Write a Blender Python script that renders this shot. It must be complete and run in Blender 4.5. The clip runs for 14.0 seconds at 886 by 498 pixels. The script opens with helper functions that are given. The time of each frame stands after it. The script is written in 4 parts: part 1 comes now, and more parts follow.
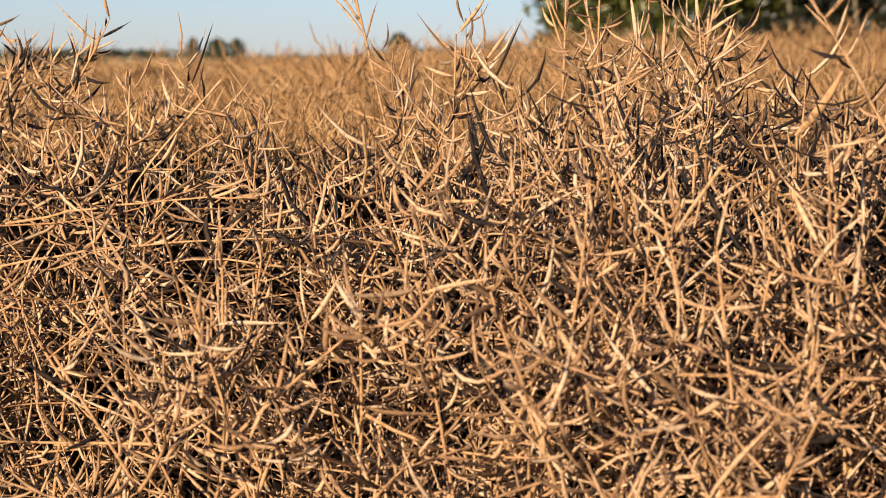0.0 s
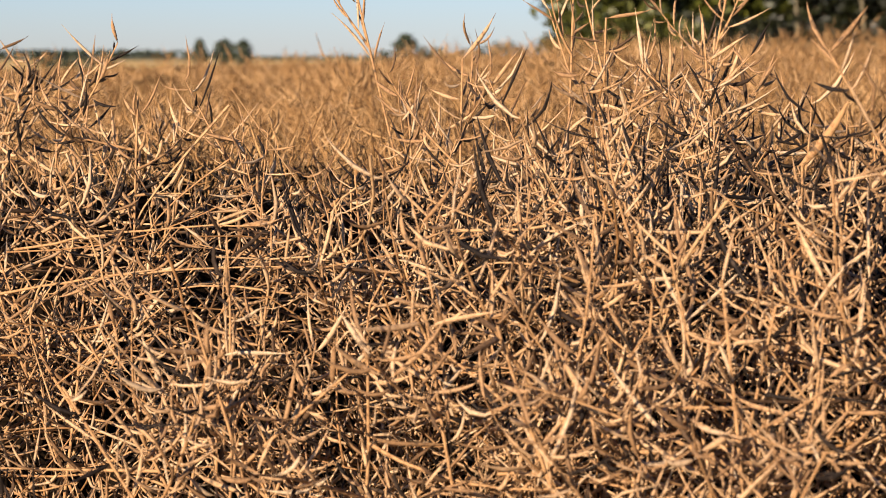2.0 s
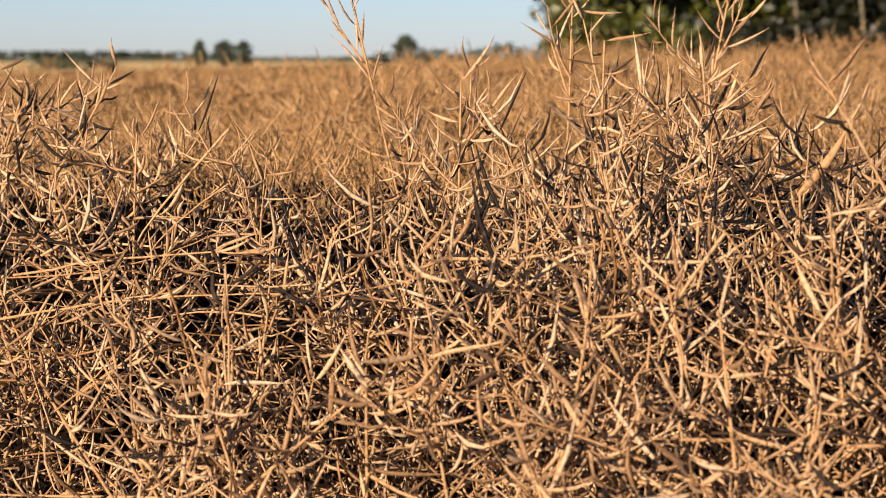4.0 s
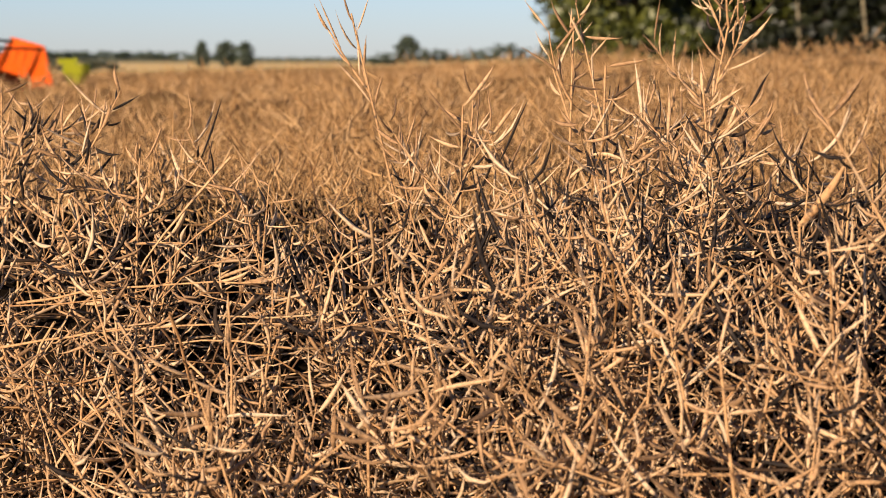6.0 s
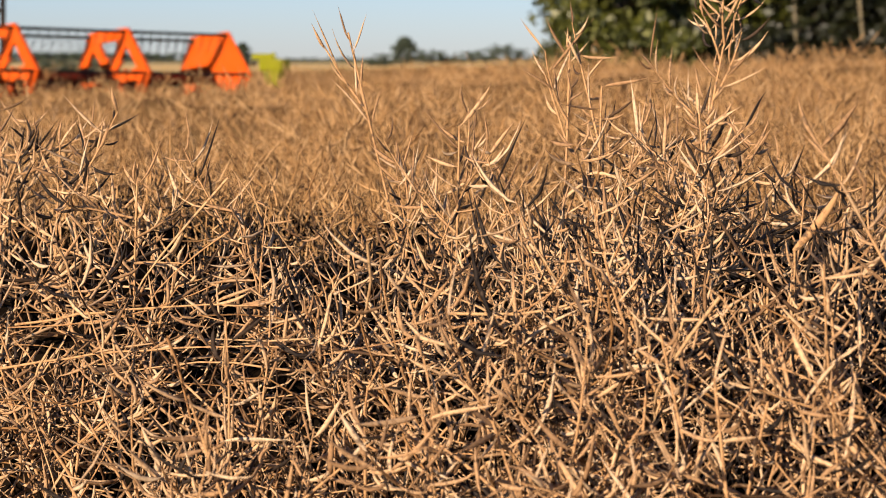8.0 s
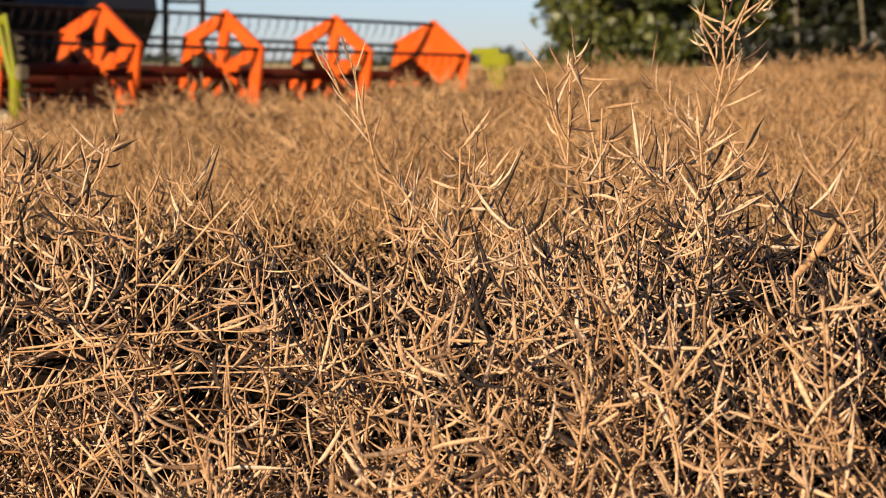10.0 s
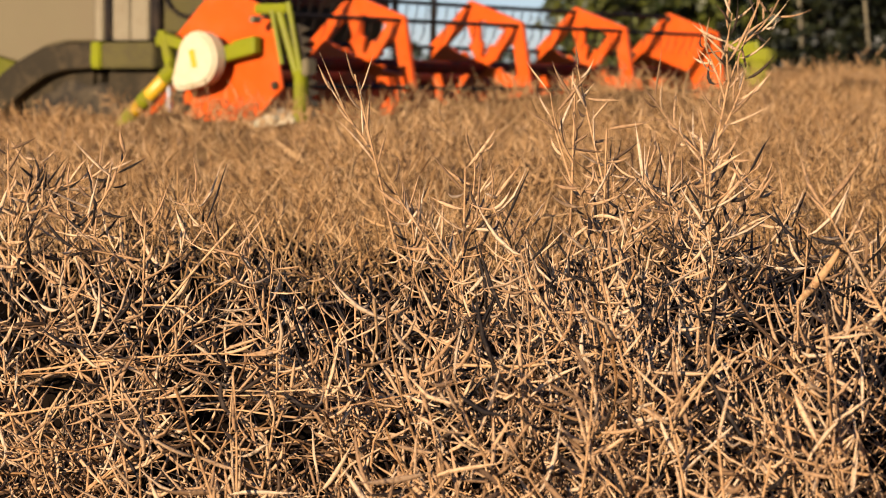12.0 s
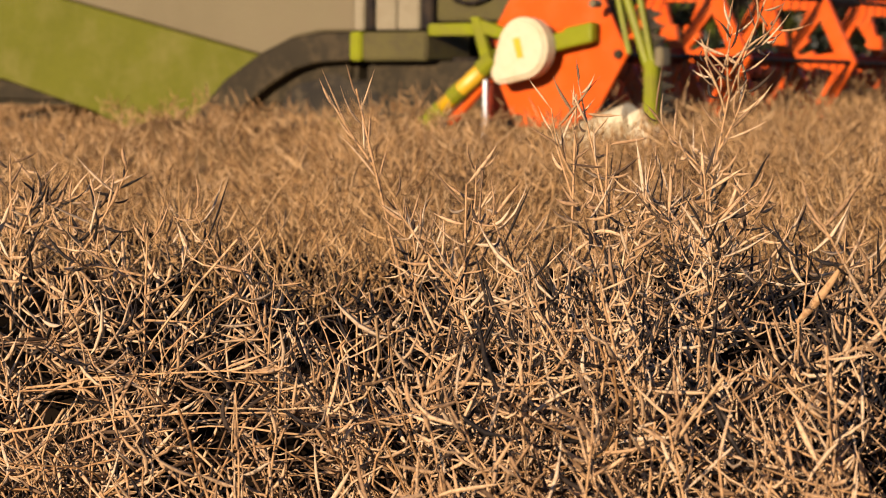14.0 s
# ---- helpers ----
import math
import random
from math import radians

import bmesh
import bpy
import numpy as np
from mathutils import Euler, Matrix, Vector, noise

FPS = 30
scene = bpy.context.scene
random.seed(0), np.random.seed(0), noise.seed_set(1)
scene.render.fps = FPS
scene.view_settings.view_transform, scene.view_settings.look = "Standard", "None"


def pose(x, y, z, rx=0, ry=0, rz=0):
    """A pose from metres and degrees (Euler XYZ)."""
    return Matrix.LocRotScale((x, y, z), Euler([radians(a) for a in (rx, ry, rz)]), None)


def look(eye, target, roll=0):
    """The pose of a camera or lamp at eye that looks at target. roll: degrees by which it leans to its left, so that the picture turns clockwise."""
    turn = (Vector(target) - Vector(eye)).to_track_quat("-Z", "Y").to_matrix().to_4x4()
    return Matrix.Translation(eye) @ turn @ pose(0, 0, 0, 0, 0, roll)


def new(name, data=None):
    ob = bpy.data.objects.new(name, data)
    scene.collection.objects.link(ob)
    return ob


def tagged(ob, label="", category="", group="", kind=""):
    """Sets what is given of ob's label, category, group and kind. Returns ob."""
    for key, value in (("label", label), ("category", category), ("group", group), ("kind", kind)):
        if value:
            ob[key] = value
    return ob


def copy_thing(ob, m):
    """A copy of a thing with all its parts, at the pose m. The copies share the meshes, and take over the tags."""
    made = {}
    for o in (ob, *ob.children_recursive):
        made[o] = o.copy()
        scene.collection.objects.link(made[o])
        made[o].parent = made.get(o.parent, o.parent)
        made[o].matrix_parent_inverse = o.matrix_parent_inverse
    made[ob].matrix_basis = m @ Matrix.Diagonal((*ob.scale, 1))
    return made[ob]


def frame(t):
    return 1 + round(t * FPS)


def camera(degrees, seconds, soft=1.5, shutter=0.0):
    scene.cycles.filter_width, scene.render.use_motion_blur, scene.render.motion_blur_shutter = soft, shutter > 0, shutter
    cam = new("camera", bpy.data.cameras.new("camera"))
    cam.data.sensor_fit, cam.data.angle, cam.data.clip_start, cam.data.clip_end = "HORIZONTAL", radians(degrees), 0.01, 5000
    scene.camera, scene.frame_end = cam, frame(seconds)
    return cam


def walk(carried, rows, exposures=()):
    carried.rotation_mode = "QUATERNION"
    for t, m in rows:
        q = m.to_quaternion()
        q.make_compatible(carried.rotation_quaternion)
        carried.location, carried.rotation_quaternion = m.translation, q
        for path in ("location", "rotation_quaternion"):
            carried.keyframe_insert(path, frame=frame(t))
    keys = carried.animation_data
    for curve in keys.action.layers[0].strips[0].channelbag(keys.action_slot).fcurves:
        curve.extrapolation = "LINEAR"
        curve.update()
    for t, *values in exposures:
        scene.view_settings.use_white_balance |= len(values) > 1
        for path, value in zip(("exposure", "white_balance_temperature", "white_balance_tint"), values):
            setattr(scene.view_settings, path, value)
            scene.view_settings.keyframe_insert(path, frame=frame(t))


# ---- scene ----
# ---- camera ----
EYE = 1.45
cam = camera(22.0, 14.0, 0.9, 0.4)
cam.data.dof.use_dof = True
cam.data.dof.focus_distance = 4.25
cam.data.dof.aperture_fstop = 7.6
PATH = [
    (0.0, 0.0000, 0.0000, 0.0000, -4.875, 0.000),
    (0.5, 0.0004, -0.0040, 0.0093, -4.876, -0.011),
    (1.0, 0.0011, -0.0063, 0.0249, -4.873, 0.016),
    (1.5, 0.0008, -0.0073, 0.0346, -4.865, 0.104),
    (2.0, 0.0002, -0.0104, 0.0454, -4.857, 0.171),
    (2.5, 0.0015, -0.0096, 0.0585, -4.843, 0.191),
    (3.0, 0.0019, -0.0103, 0.0674, -4.836, 0.148),
    (5.5, 0.0035, -0.0233, 0.1272, -4.821, 0.214),
    (6.0, 0.0032, -0.0276, 0.1385, -4.816, 0.217),
    (6.5, 0.0042, -0.0287, 0.1466, -4.812, 0.144),
    (7.0, 0.0039, -0.0325, 0.1552, -4.810, 0.093),
    (7.5, 0.0038, -0.0357, 0.1649, -4.805, 0.089),
    (8.0, 0.0041, -0.0393, 0.1761, -4.795, 0.145),
    (10.5, 0.0054, -0.0505, 0.2289, -4.758, 0.185),
    (11.0, 0.0043, -0.0547, 0.2388, -4.744, 0.166),
    (11.5, 0.0041, -0.0587, 0.2473, -4.726, 0.211),
    (12.0, 0.0041, -0.0610, 0.2555, -4.703, 0.294),
    (12.5, 0.0049, -0.0641, 0.2629, -4.687, 0.335),
    (13.0, 0.0052, -0.0653, 0.2704, -4.685, 0.343),
    (13.5, 0.0030, -0.0685, 0.2777, -4.670, 0.312),
    (14.0, 0.0018, -0.0704, 0.2836, -4.662, 0.295),
]
walk(cam, [(t, pose(x, y, EYE + h, 90 + tilt, 0, turn)) for t, x, y, h, tilt, turn in PATH],
     exposures=[(0.0, 1.31), (10.0, 1.29), (13.0, 1.23), (14.0, 1.17)])

# ---- light ----
SUN_AZ, SUN_EL = math.atan2(-0.46, -0.888), radians(15)
world = bpy.data.worlds.new("sky")
scene.world = world
world.use_nodes = True
wn = world.node_tree.nodes
sky = wn.new("ShaderNodeTexSky")
sky.sky_type = "NISHITA"
sky.sun_disc = False
sky.sun_elevation = SUN_EL
sky.sun_rotation = SUN_AZ
sky.air_density, sky.dust_density, sky.ozone_density = 1.0, 0.1, 5.0
wn["Background"].inputs["Strength"].default_value = 0.05
tint = wn.new("ShaderNodeMix")
tint.data_type, tint.blend_type = "RGBA", "MULTIPLY"
tint.inputs[0].default_value = 1.0
tint.inputs[7].default_value = (0.93, 0.93, 1.20, 1)
world.node_tree.links.new(sky.outputs[0], tint.inputs[6])
world.node_tree.links.new(tint.outputs[2], wn["Background"].inputs["Color"])
sun = new("sun", bpy.data.lights.new("sun", "SUN"))
sun.data.energy, sun.data.angle, sun.data.color = 5.0, radians(0.5), (1.0, 0.80, 0.615)
sun.matrix_world = look((math.sin(SUN_AZ) * 20 * math.cos(SUN_EL), math.cos(SUN_AZ) * 20 * math.cos(SUN_EL), 20 * math.sin(SUN_EL)), (0, 0, 0))


# ---- materials ----
def ramp(nt, fac, stops):
    r = nt.nodes.new("ShaderNodeValToRGB")
    e = r.color_ramp.elements
    while len(e) < len(stops):
        e.new(0.5)
    for el, (p, c) in zip(e, stops):
        el.position, el.color = p, (*c, 1)
    nt.links.new(fac, r.inputs[0])
    return r.outputs[0]


def noise_fac(nt, scale, detail=4.0, rough=0.6, stretch=None):
    tc = nt.nodes.new("ShaderNodeTexCoord")
    n = nt.nodes.new("ShaderNodeTexNoise")
    n.inputs["Scale"].default_value, n.inputs["Detail"].default_value, n.inputs["Roughness"].default_value = scale, detail, rough
    src = tc.outputs["Object"]
    if stretch:
        mp = nt.nodes.new("ShaderNodeMapping")
        mp.inputs["Scale"].default_value = stretch
        nt.links.new(src, mp.inputs[0])
        src = mp.outputs[0]
    nt.links.new(src, n.inputs["Vector"])
    return n.outputs["Fac"]


def mixc(nt, fac, a, b, mode="MIX"):
    m = nt.nodes.new("ShaderNodeMix")
    m.data_type, m.blend_type = "RGBA", mode
    if isinstance(fac, float):
        m.inputs[0].default_value = fac
    else:
        nt.links.new(fac, m.inputs[0])
    nt.links.new(a, m.inputs[6])
    nt.links.new(b, m.inputs[7])
    return m.outputs[2]


def base(name, rough=0.6, metal=0.0, spec=0.5):
    m = bpy.data.materials.new(name)
    m.use_nodes = True
    b = m.node_tree.nodes["Principled BSDF"]
    b.inputs["Roughness"].default_value, b.inputs["Metallic"].default_value = rough, metal
    b.inputs["Specular IOR Level"].default_value = spec
    return m, m.node_tree, b


def bump(nt, b, fac, strength, dist):
    n = nt.nodes.new("ShaderNodeBump")
    n.inputs["Strength"].default_value, n.inputs["Distance"].default_value = strength, dist
    nt.links.new(fac, n.inputs["Height"])
    nt.links.new(n.outputs[0], b.inputs["Normal"])


def worn(name, c1, c2, scale=3.0, rough=0.5, metal=0.0, grain=40.0, bumpy=0.15, dirt=None, spec=0.5):
    """Two tones at a large and a small scale, with fine relief."""
    m, nt, b = base(name, rough, metal, spec)
    c1, c2 = [tuple(0.565 * v for v in c) for c in (c1, c2)]
    dirt = dirt and tuple(0.565 * v for v in dirt)
    big = noise_fac(nt, scale)
    small = noise_fac(nt, grain, 6.0, 0.7)
    col = ramp(nt, big, [(0.3, c1), (0.7, c2)])
    fine = ramp(nt, small, [(0.3, (0.82, 0.82, 0.82)), (0.7, (1.0, 1.0, 1.0))])
    col = mixc(nt, 1.0, col, fine, "MULTIPLY")
    if dirt:
        d = ramp(nt, noise_fac(nt, scale * 2.3, 8.0, 0.75), [(0.48, (0, 0, 0)), (0.66, (1, 1, 1))])
        dc = nt.nodes.new("ShaderNodeRGB")
        dc.outputs[0].default_value = (*dirt, 1)
        col = mixc(nt, d, col, dc.outputs[0])
    nt.links.new(col, b.inputs["Base Color"])
    bump(nt, b, small, bumpy, 0.004)
    return m


def straw(name, stops, grain=160.0, rough=0.7, island=True):
    """Dry pods and stalks: each piece takes a tone of its own, with mottled skin."""
    m, nt, b = base(name, rough, 0.0, 0.12)
    g = nt.nodes.new("ShaderNodeNewGeometry")
    if island:
        fac = g.outputs["Random Per Island"]
    else:
        fac = nt.nodes.new("ShaderNodeObjectInfo").outputs["Random"]
    col = ramp(nt, fac, [(p, tuple(0.76 * v for v in c)) for p, c in stops])
    n = noise_fac(nt, grain, 5.0, 0.7)
    mott = ramp(nt, n, [(0.30, (0.36, 0.29, 0.24)), (0.50, (0.76, 0.74, 0.71)), (0.75, (0.93, 0.88, 0.81))])
    col = mixc(nt, 1.0, col, mott, "MULTIPLY")
    spots = ramp(nt, noise_fac(nt, 60.0, 4.0, 0.65), [(0.57, (0, 0, 0)), (0.68, (0.9, 0.9, 0.9))])
    dk = nt.nodes.new("ShaderNodeRGB")
    dk.outputs[0].default_value = (0.05, 0.035, 0.025, 1)
    col = mixc(nt, spots, col, dk.outputs[0])
    nt.links.new(col, b.inputs["Base Color"])
    bump(nt, b, n, 0.35, 0.002)
    return m


POD_STOPS = [(0.0, (0.018, 0.014, 0.012)), (0.11, (0.026, 0.019, 0.015)), (0.16, (0.24, 0.145, 0.078)), (0.4, (0.47, 0.285, 0.145)),
             (0.62, (0.61, 0.395, 0.215)), (0.85, (0.73, 0.50, 0.29)), (1.0, (0.68, 0.53, 0.36))]
POD = straw("dry_pod", POD_STOPS)
# Blackened pods raised to over half, to stand for shade inside the crop.
POD_SHADED = straw("shaded_pod", [(0.0, (0.012, 0.009, 0.008)), (0.52, (0.020, 0.014, 0.010)), (0.60, (0.16, 0.09, 0.045)), (0.80, (0.42, 0.255, 0.13)), (1.0, (0.70, 0.49, 0.29))])
POD_ONE = straw("dry_pod_single", [(0.0, (0.03, 0.022, 0.017)), (0.07, (0.05, 0.034, 0.024))] + POD_STOPS[2:], island=False)
POD_MOTTLED = straw("blackened_pod", [(0.0, (0.02, 0.016, 0.013)), (0.20, (0.04, 0.028, 0.02)), (0.32, (0.22, 0.13, 0.065))] + POD_STOPS[3:], island=False)
STALK = straw("dry_stalk", [(0.0, (0.30, 0.16, 0.06)), (0.4, (0.53, 0.30, 0.135)), (1.0, (0.67, 0.455, 0.245))], 90.0)
POD_FAR = straw("dry_pod_field", [(0.0, (0.15, 0.08, 0.03)), (0.15, (0.37, 0.21, 0.085)), (0.6, (0.56, 0.34, 0.15)), (1.0, (0.69, 0.465, 0.24))], 60.0)
CANOPY = worn("crop_canopy", (0.27, 0.15, 0.06), (0.42, 0.25, 0.10), 2.5, 1.0, 0, 30.0, 1.0, spec=0.0)
# Near-black tone of the sheet that stands for shade between the stalks.
GAP_SHADE = worn("stalk_gap_shade", (0.007, 0.005, 0.0035), (0.016, 0.011, 0.007), 6.0, 1.0, 0, 60.0, 1.0, spec=0.0)
OLD = straw("old_stalk", [(0.0, (0.05, 0.03, 0.017)), (0.35, (0.18, 0.10, 0.05)), (0.65, (0.46, 0.285, 0.145)), (1.0, (0.70, 0.49, 0.29))], 90.0)
ORANGE = worn("orange_paint", (0.78, 0.0957, 0.006), (0.84, 0.1247, 0.009), 2.0, 0.42, 0, 60.0, 0.05, dirt=(0.6, 0.1232, 0.021), spec=0.15)
LIME = worn("lime_paint", (0.2375, 0.2497, 0.006), (0.2812, 0.297, 0.0084), 1.6, 0.5, 0, 60.0, 0.05, dirt=(0.2125, 0.1958, 0.024), spec=0.15)
OLIVE = worn("dusty_green_panel", (0.1318, 0.1295, 0.0077), (0.1562, 0.1537, 0.0099), 0.9, 0.5, 0, 30.0, 0.05, dirt=(0.1708, 0.1524, 0.0275), spec=0.2)
GREY = worn("warm_grey_paint", (0.1971, 0.1578, 0.0827), (0.2358, 0.1905, 0.102), 0.8, 0.45, 0, 40.0, 0.05, dirt=(0.2024, 0.1578, 0.0867), spec=0.2)
CREAM = worn("cream_plastic", (0.7095, 0.6105, 0.3877), (0.792, 0.6847, 0.4455), 3.0, 0.5, 0, 60.0, 0.05, dirt=(0.66, 0.5445, 0.3135), spec=0.2)
YELLOW = worn("yellow_paint", (0.74, 0.42, 0.01), (0.8, 0.483, 0.015), 3.0, 0.45)
PALE = worn("pale_beige_paint", (0.30, 0.25, 0.15), (0.35, 0.29, 0.18), 1.5, 0.5, 0, 40.0, 0.05, dirt=(0.24, 0.19, 0.11), spec=0.2)
BLACK = worn("black_paint", (0.014, 0.011, 0.009), (0.024, 0.018, 0.014), 3.0, 0.7, dirt=(0.05, 0.034, 0.02), spec=0.1)
FENDER = worn("dark_grey_plastic", (0.0307, 0.023, 0.0106), (0.0442, 0.0331, 0.0158), 2.0, 0.7, dirt=(0.0864, 0.0607, 0.0282), spec=0.15)
RUBBER = worn("dusty_rubber", (0.03, 0.026, 0.02), (0.06, 0.048, 0.032), 2.0, 0.9, dirt=(0.12, 0.09, 0.05), spec=0.1)
PLATFORM = worn("olive_and_shaded_lime", (0.0935, 0.077, 0.0194), (0.121, 0.099, 0.0271), 2.0, 0.6, dirt=(0.066, 0.0495, 0.0242), spec=0.2)
STEEL = worn("bright_steel", (0.70, 0.70, 0.70), (0.80, 0.80, 0.80), 5.0, 0.35, 1.0)
RED = worn("dark_red_paint", (0.15, 0.018, 0.006), (0.19, 0.025, 0.008), 2.0, 0.7, dirt=(0.13, 0.05, 0.02), spec=0.1)
BARK = worn("bark", (0.10, 0.075, 0.05), (0.17, 0.13, 0.09), 4.0, 0.9, 0, 30.0, 0.8)
BIRCH = worn("birch_bark", (0.17, 0.14, 0.075), (0.23, 0.19, 0.10), 3.0, 0.8, 0, 20.0, 0.5, dirt=(0.12, 0.09, 0.06))


def leaf_mat(name, dark, light):
    m, nt, b = base(name, 0.5, 0.0, 0.4)
    dark, light = [tuple(0.6 * v for v in c) for c in (dark, light)]
    g = nt.nodes.new("ShaderNodeNewGeometry")
    col = ramp(nt, g.outputs["Random Per Island"], [(0.0, dark), (0.55, tuple((a + c) / 2 for a, c in zip(dark, light))), (1.0, light)])
    patch = ramp(nt, noise_fac(nt, 0.9, 3.0), [(0.3, (0.75, 0.8, 0.7)), (0.7, (1.0, 1.0, 1.0))])
    nt.links.new(mixc(nt, 1.0, col, patch, "MULTIPLY"), b.inputs["Base Color"])
    b.inputs["Transmission Weight"].default_value = 0.0
    return m


LEAF = leaf_mat("tree_leaf", (0.022, 0.032, 0.005), (0.125, 0.128, 0.014))
# Darker copy of the leaf: shade in the wood's right part, set in colour.
LEAF_SHADED = leaf_mat("shaded_tree_leaf", (0.005, 0.008, 0.002), (0.025, 0.028, 0.005))
# Greyer, bluer leaf for far growth: distance haze is put into the colour.
LEAF_HAZED = leaf_mat("hazed_leaf", (0.035, 0.055, 0.035), (0.075, 0.095, 0.055))
glass, gnt, gb = base("tinted_glass", 0.25, 0, 0.2)
gb.inputs["Base Color"].default_value = (0.02, 0.018, 0.013, 1)


# ---- mesh helpers ----
def link(name, me, material, parent=None, label="", smooth=True):
    me.materials.append(material)
    if smooth:
        me.polygons.foreach_set("use_smooth", np.ones(len(me.polygons), dtype=bool))
    ob = new(name, me)
    if parent is not None:
        ob.parent = parent
    if label:
        ob["label"] = label
    return ob


def part(name, bm, material, parent=None, label="", smooth=False):
    me = bpy.data.meshes.new(name)
    bmesh.ops.recalc_face_normals(bm, faces=bm.faces)
    bm.to_mesh(me)
    bm.free()
    return link(name, me, material, parent, label, smooth)


def thing(name, m, label, category, group="", kind=""):
    ob = new(name)
    ob.empty_display_size = 0.2
    ob.matrix_basis = m
    return tagged(ob, label, category, group, kind)


def mesh_quads(name, verts, quads):
    me = bpy.data.meshes.new(name)
    n = len(quads)
    me.vertices.add(len(verts))
    me.vertices.foreach_set("co", np.asarray(verts, dtype=np.float32).ravel())
    me.loops.add(n * 4)
    me.loops.foreach_set("vertex_index", np.asarray(quads, dtype=np.int32).ravel())
    me.polygons.add(n)
    me.polygons.foreach_set("loop_start", np.arange(n, dtype=np.int32) * 4)
    me.update(calc_edges=True)
    return me


def tubes(paths, radii, sides, flat=1.0):
    """Many tubes at once: paths (n, k, 3), radii (n, k); flat squeezes them across. Returns vertices and quads."""
    n, k, _ = paths.shape
    tan = np.gradient(paths, axis=1)
    tan /= np.linalg.norm(tan, axis=2, keepdims=True) + 1e-9
    ref = np.where(np.abs(tan[:, :1, 2:3]) > 0.8, np.array([[[1.0, 0.1, 0.0]]]), np.array([[[0.1, 0.0, 1.0]]]))
    u = np.cross(tan, np.broadcast_to(ref, tan.shape))
    u /= np.linalg.norm(u, axis=2, keepdims=True) + 1e-9
    w = np.cross(tan, u)
    if flat != 1.0:
        roll = np.random.default_rng(n * k).uniform(0, 2 * np.pi, (n, 1, 1))
        u, w = (u * np.cos(roll) + w * np.sin(roll)) / math.sqrt(flat), (w * np.cos(roll) - u * np.sin(roll)) * math.sqrt(flat)
    a = np.arange(sides) * 2 * np.pi / sides
    v = paths[:, :, None] + radii[:, :, None, None] * (u[:, :, None] * np.cos(a)[:, None] + w[:, :, None] * np.sin(a)[:, None])
    i, j, s = np.meshgrid(np.arange(n), np.arange(k - 1), np.arange(sides), indexing="ij")
    at = lambda jj, ss: (i * k + jj) * sides + ss
    q = np.stack([at(j, s), at(j, (s + 1) % sides), at(j + 1, (s + 1) % sides), at(j + 1, s)], -1).reshape(-1, 4)
    return v.reshape(-1, 3), q


def unit(v):
    return v / (np.linalg.norm(v, axis=-1, keepdims=True) + 1e-9)


POD_T = np.array([0.0, 0.13, 0.18, 0.34, 0.56, 0.74, 0.85, 1.0])
POD_R = np.array([0.20, 0.18, 0.60, 0.96, 1.0, 0.78, 0.32, 0.07])


def pod_paths(rng, start, ways, lengths, radius, t=POD_T, prof=POD_R, lift=0.9):
    """Curved spindles on a thin stalk, bent towards the light."""
    n = len(start)
    up = unit(np.array([0, 0, 0.8]) + rng.normal(0, 0.45, (n, 3)))
    bend = lift * rng.uniform(0.25, 1.2, (n, 1))
    sway = np.random.default_rng(n).normal(0, 0.013, (n, 1, 3)) * np.sin(5.5 * t)[None, :, None]
    flat = unit(ways - 0.45 * bend * up)
    p = start[:, None] + lengths[:, None, None] * (flat[:, None] * t[None, :, None] + (bend * up)[:, None] * (t ** 2)[None, :, None] + sway)
    return p, radius[:, None] * prof[None]


def box(bm, x0, y0, z0, x1, y1, z1, bevel=0.01):
    r = bmesh.ops.create_cube(bm, size=1.0, matrix=Matrix.Translation(((x0 + x1) / 2, (y0 + y1) / 2, (z0 + z1) / 2)) @ Matrix.Diagonal((x1 - x0, y1 - y0, z1 - z0, 1)))
    if bevel:
        es = list({e for v in r["verts"] for e in v.link_edges})
        bmesh.ops.bevel(bm, geom=es, offset=bevel, segments=2, affect="EDGES")
    return bm


def rod(bm, a, b, r, seg=10, r2=None):
    a, b = Vector(a), Vector(b)
    m = Matrix.Translation((a + b) / 2) @ (b - a).to_track_quat("Z", "Y").to_matrix().to_4x4()
    bmesh.ops.create_cone(bm, cap_ends=True, segments=seg, radius1=r, radius2=r if r2 is None else r2, depth=(b - a).length, matrix=m)
    return bm


def plate(bm, outline, y0, y1, bevel=0.006):
    """A plate with an outline in x and z, between two values of y."""
    vs = [bm.verts.new((x, y0, z)) for x, z in outline]
    f = bm.faces.new(vs)
    r = bmesh.ops.extrude_face_region(bm, geom=[f])
    nv = [g for g in r["geom"] if isinstance(g, bmesh.types.BMVert)]
    bmesh.ops.translate(bm, vec=(0, y1 - y0, 0), verts=nv)
    if bevel:
        es = [e for e in bm.edges if e.calc_length() > 3 * bevel and len(e.link_faces) == 2]
        bmesh.ops.bevel(bm, geom=es, offset=bevel, segments=1, affect="EDGES")
    return bm


GRADE = 0.024


def lie(x):
    """Height of the gently rising ground."""
    return GRADE * np.clip(x, -25, 25)


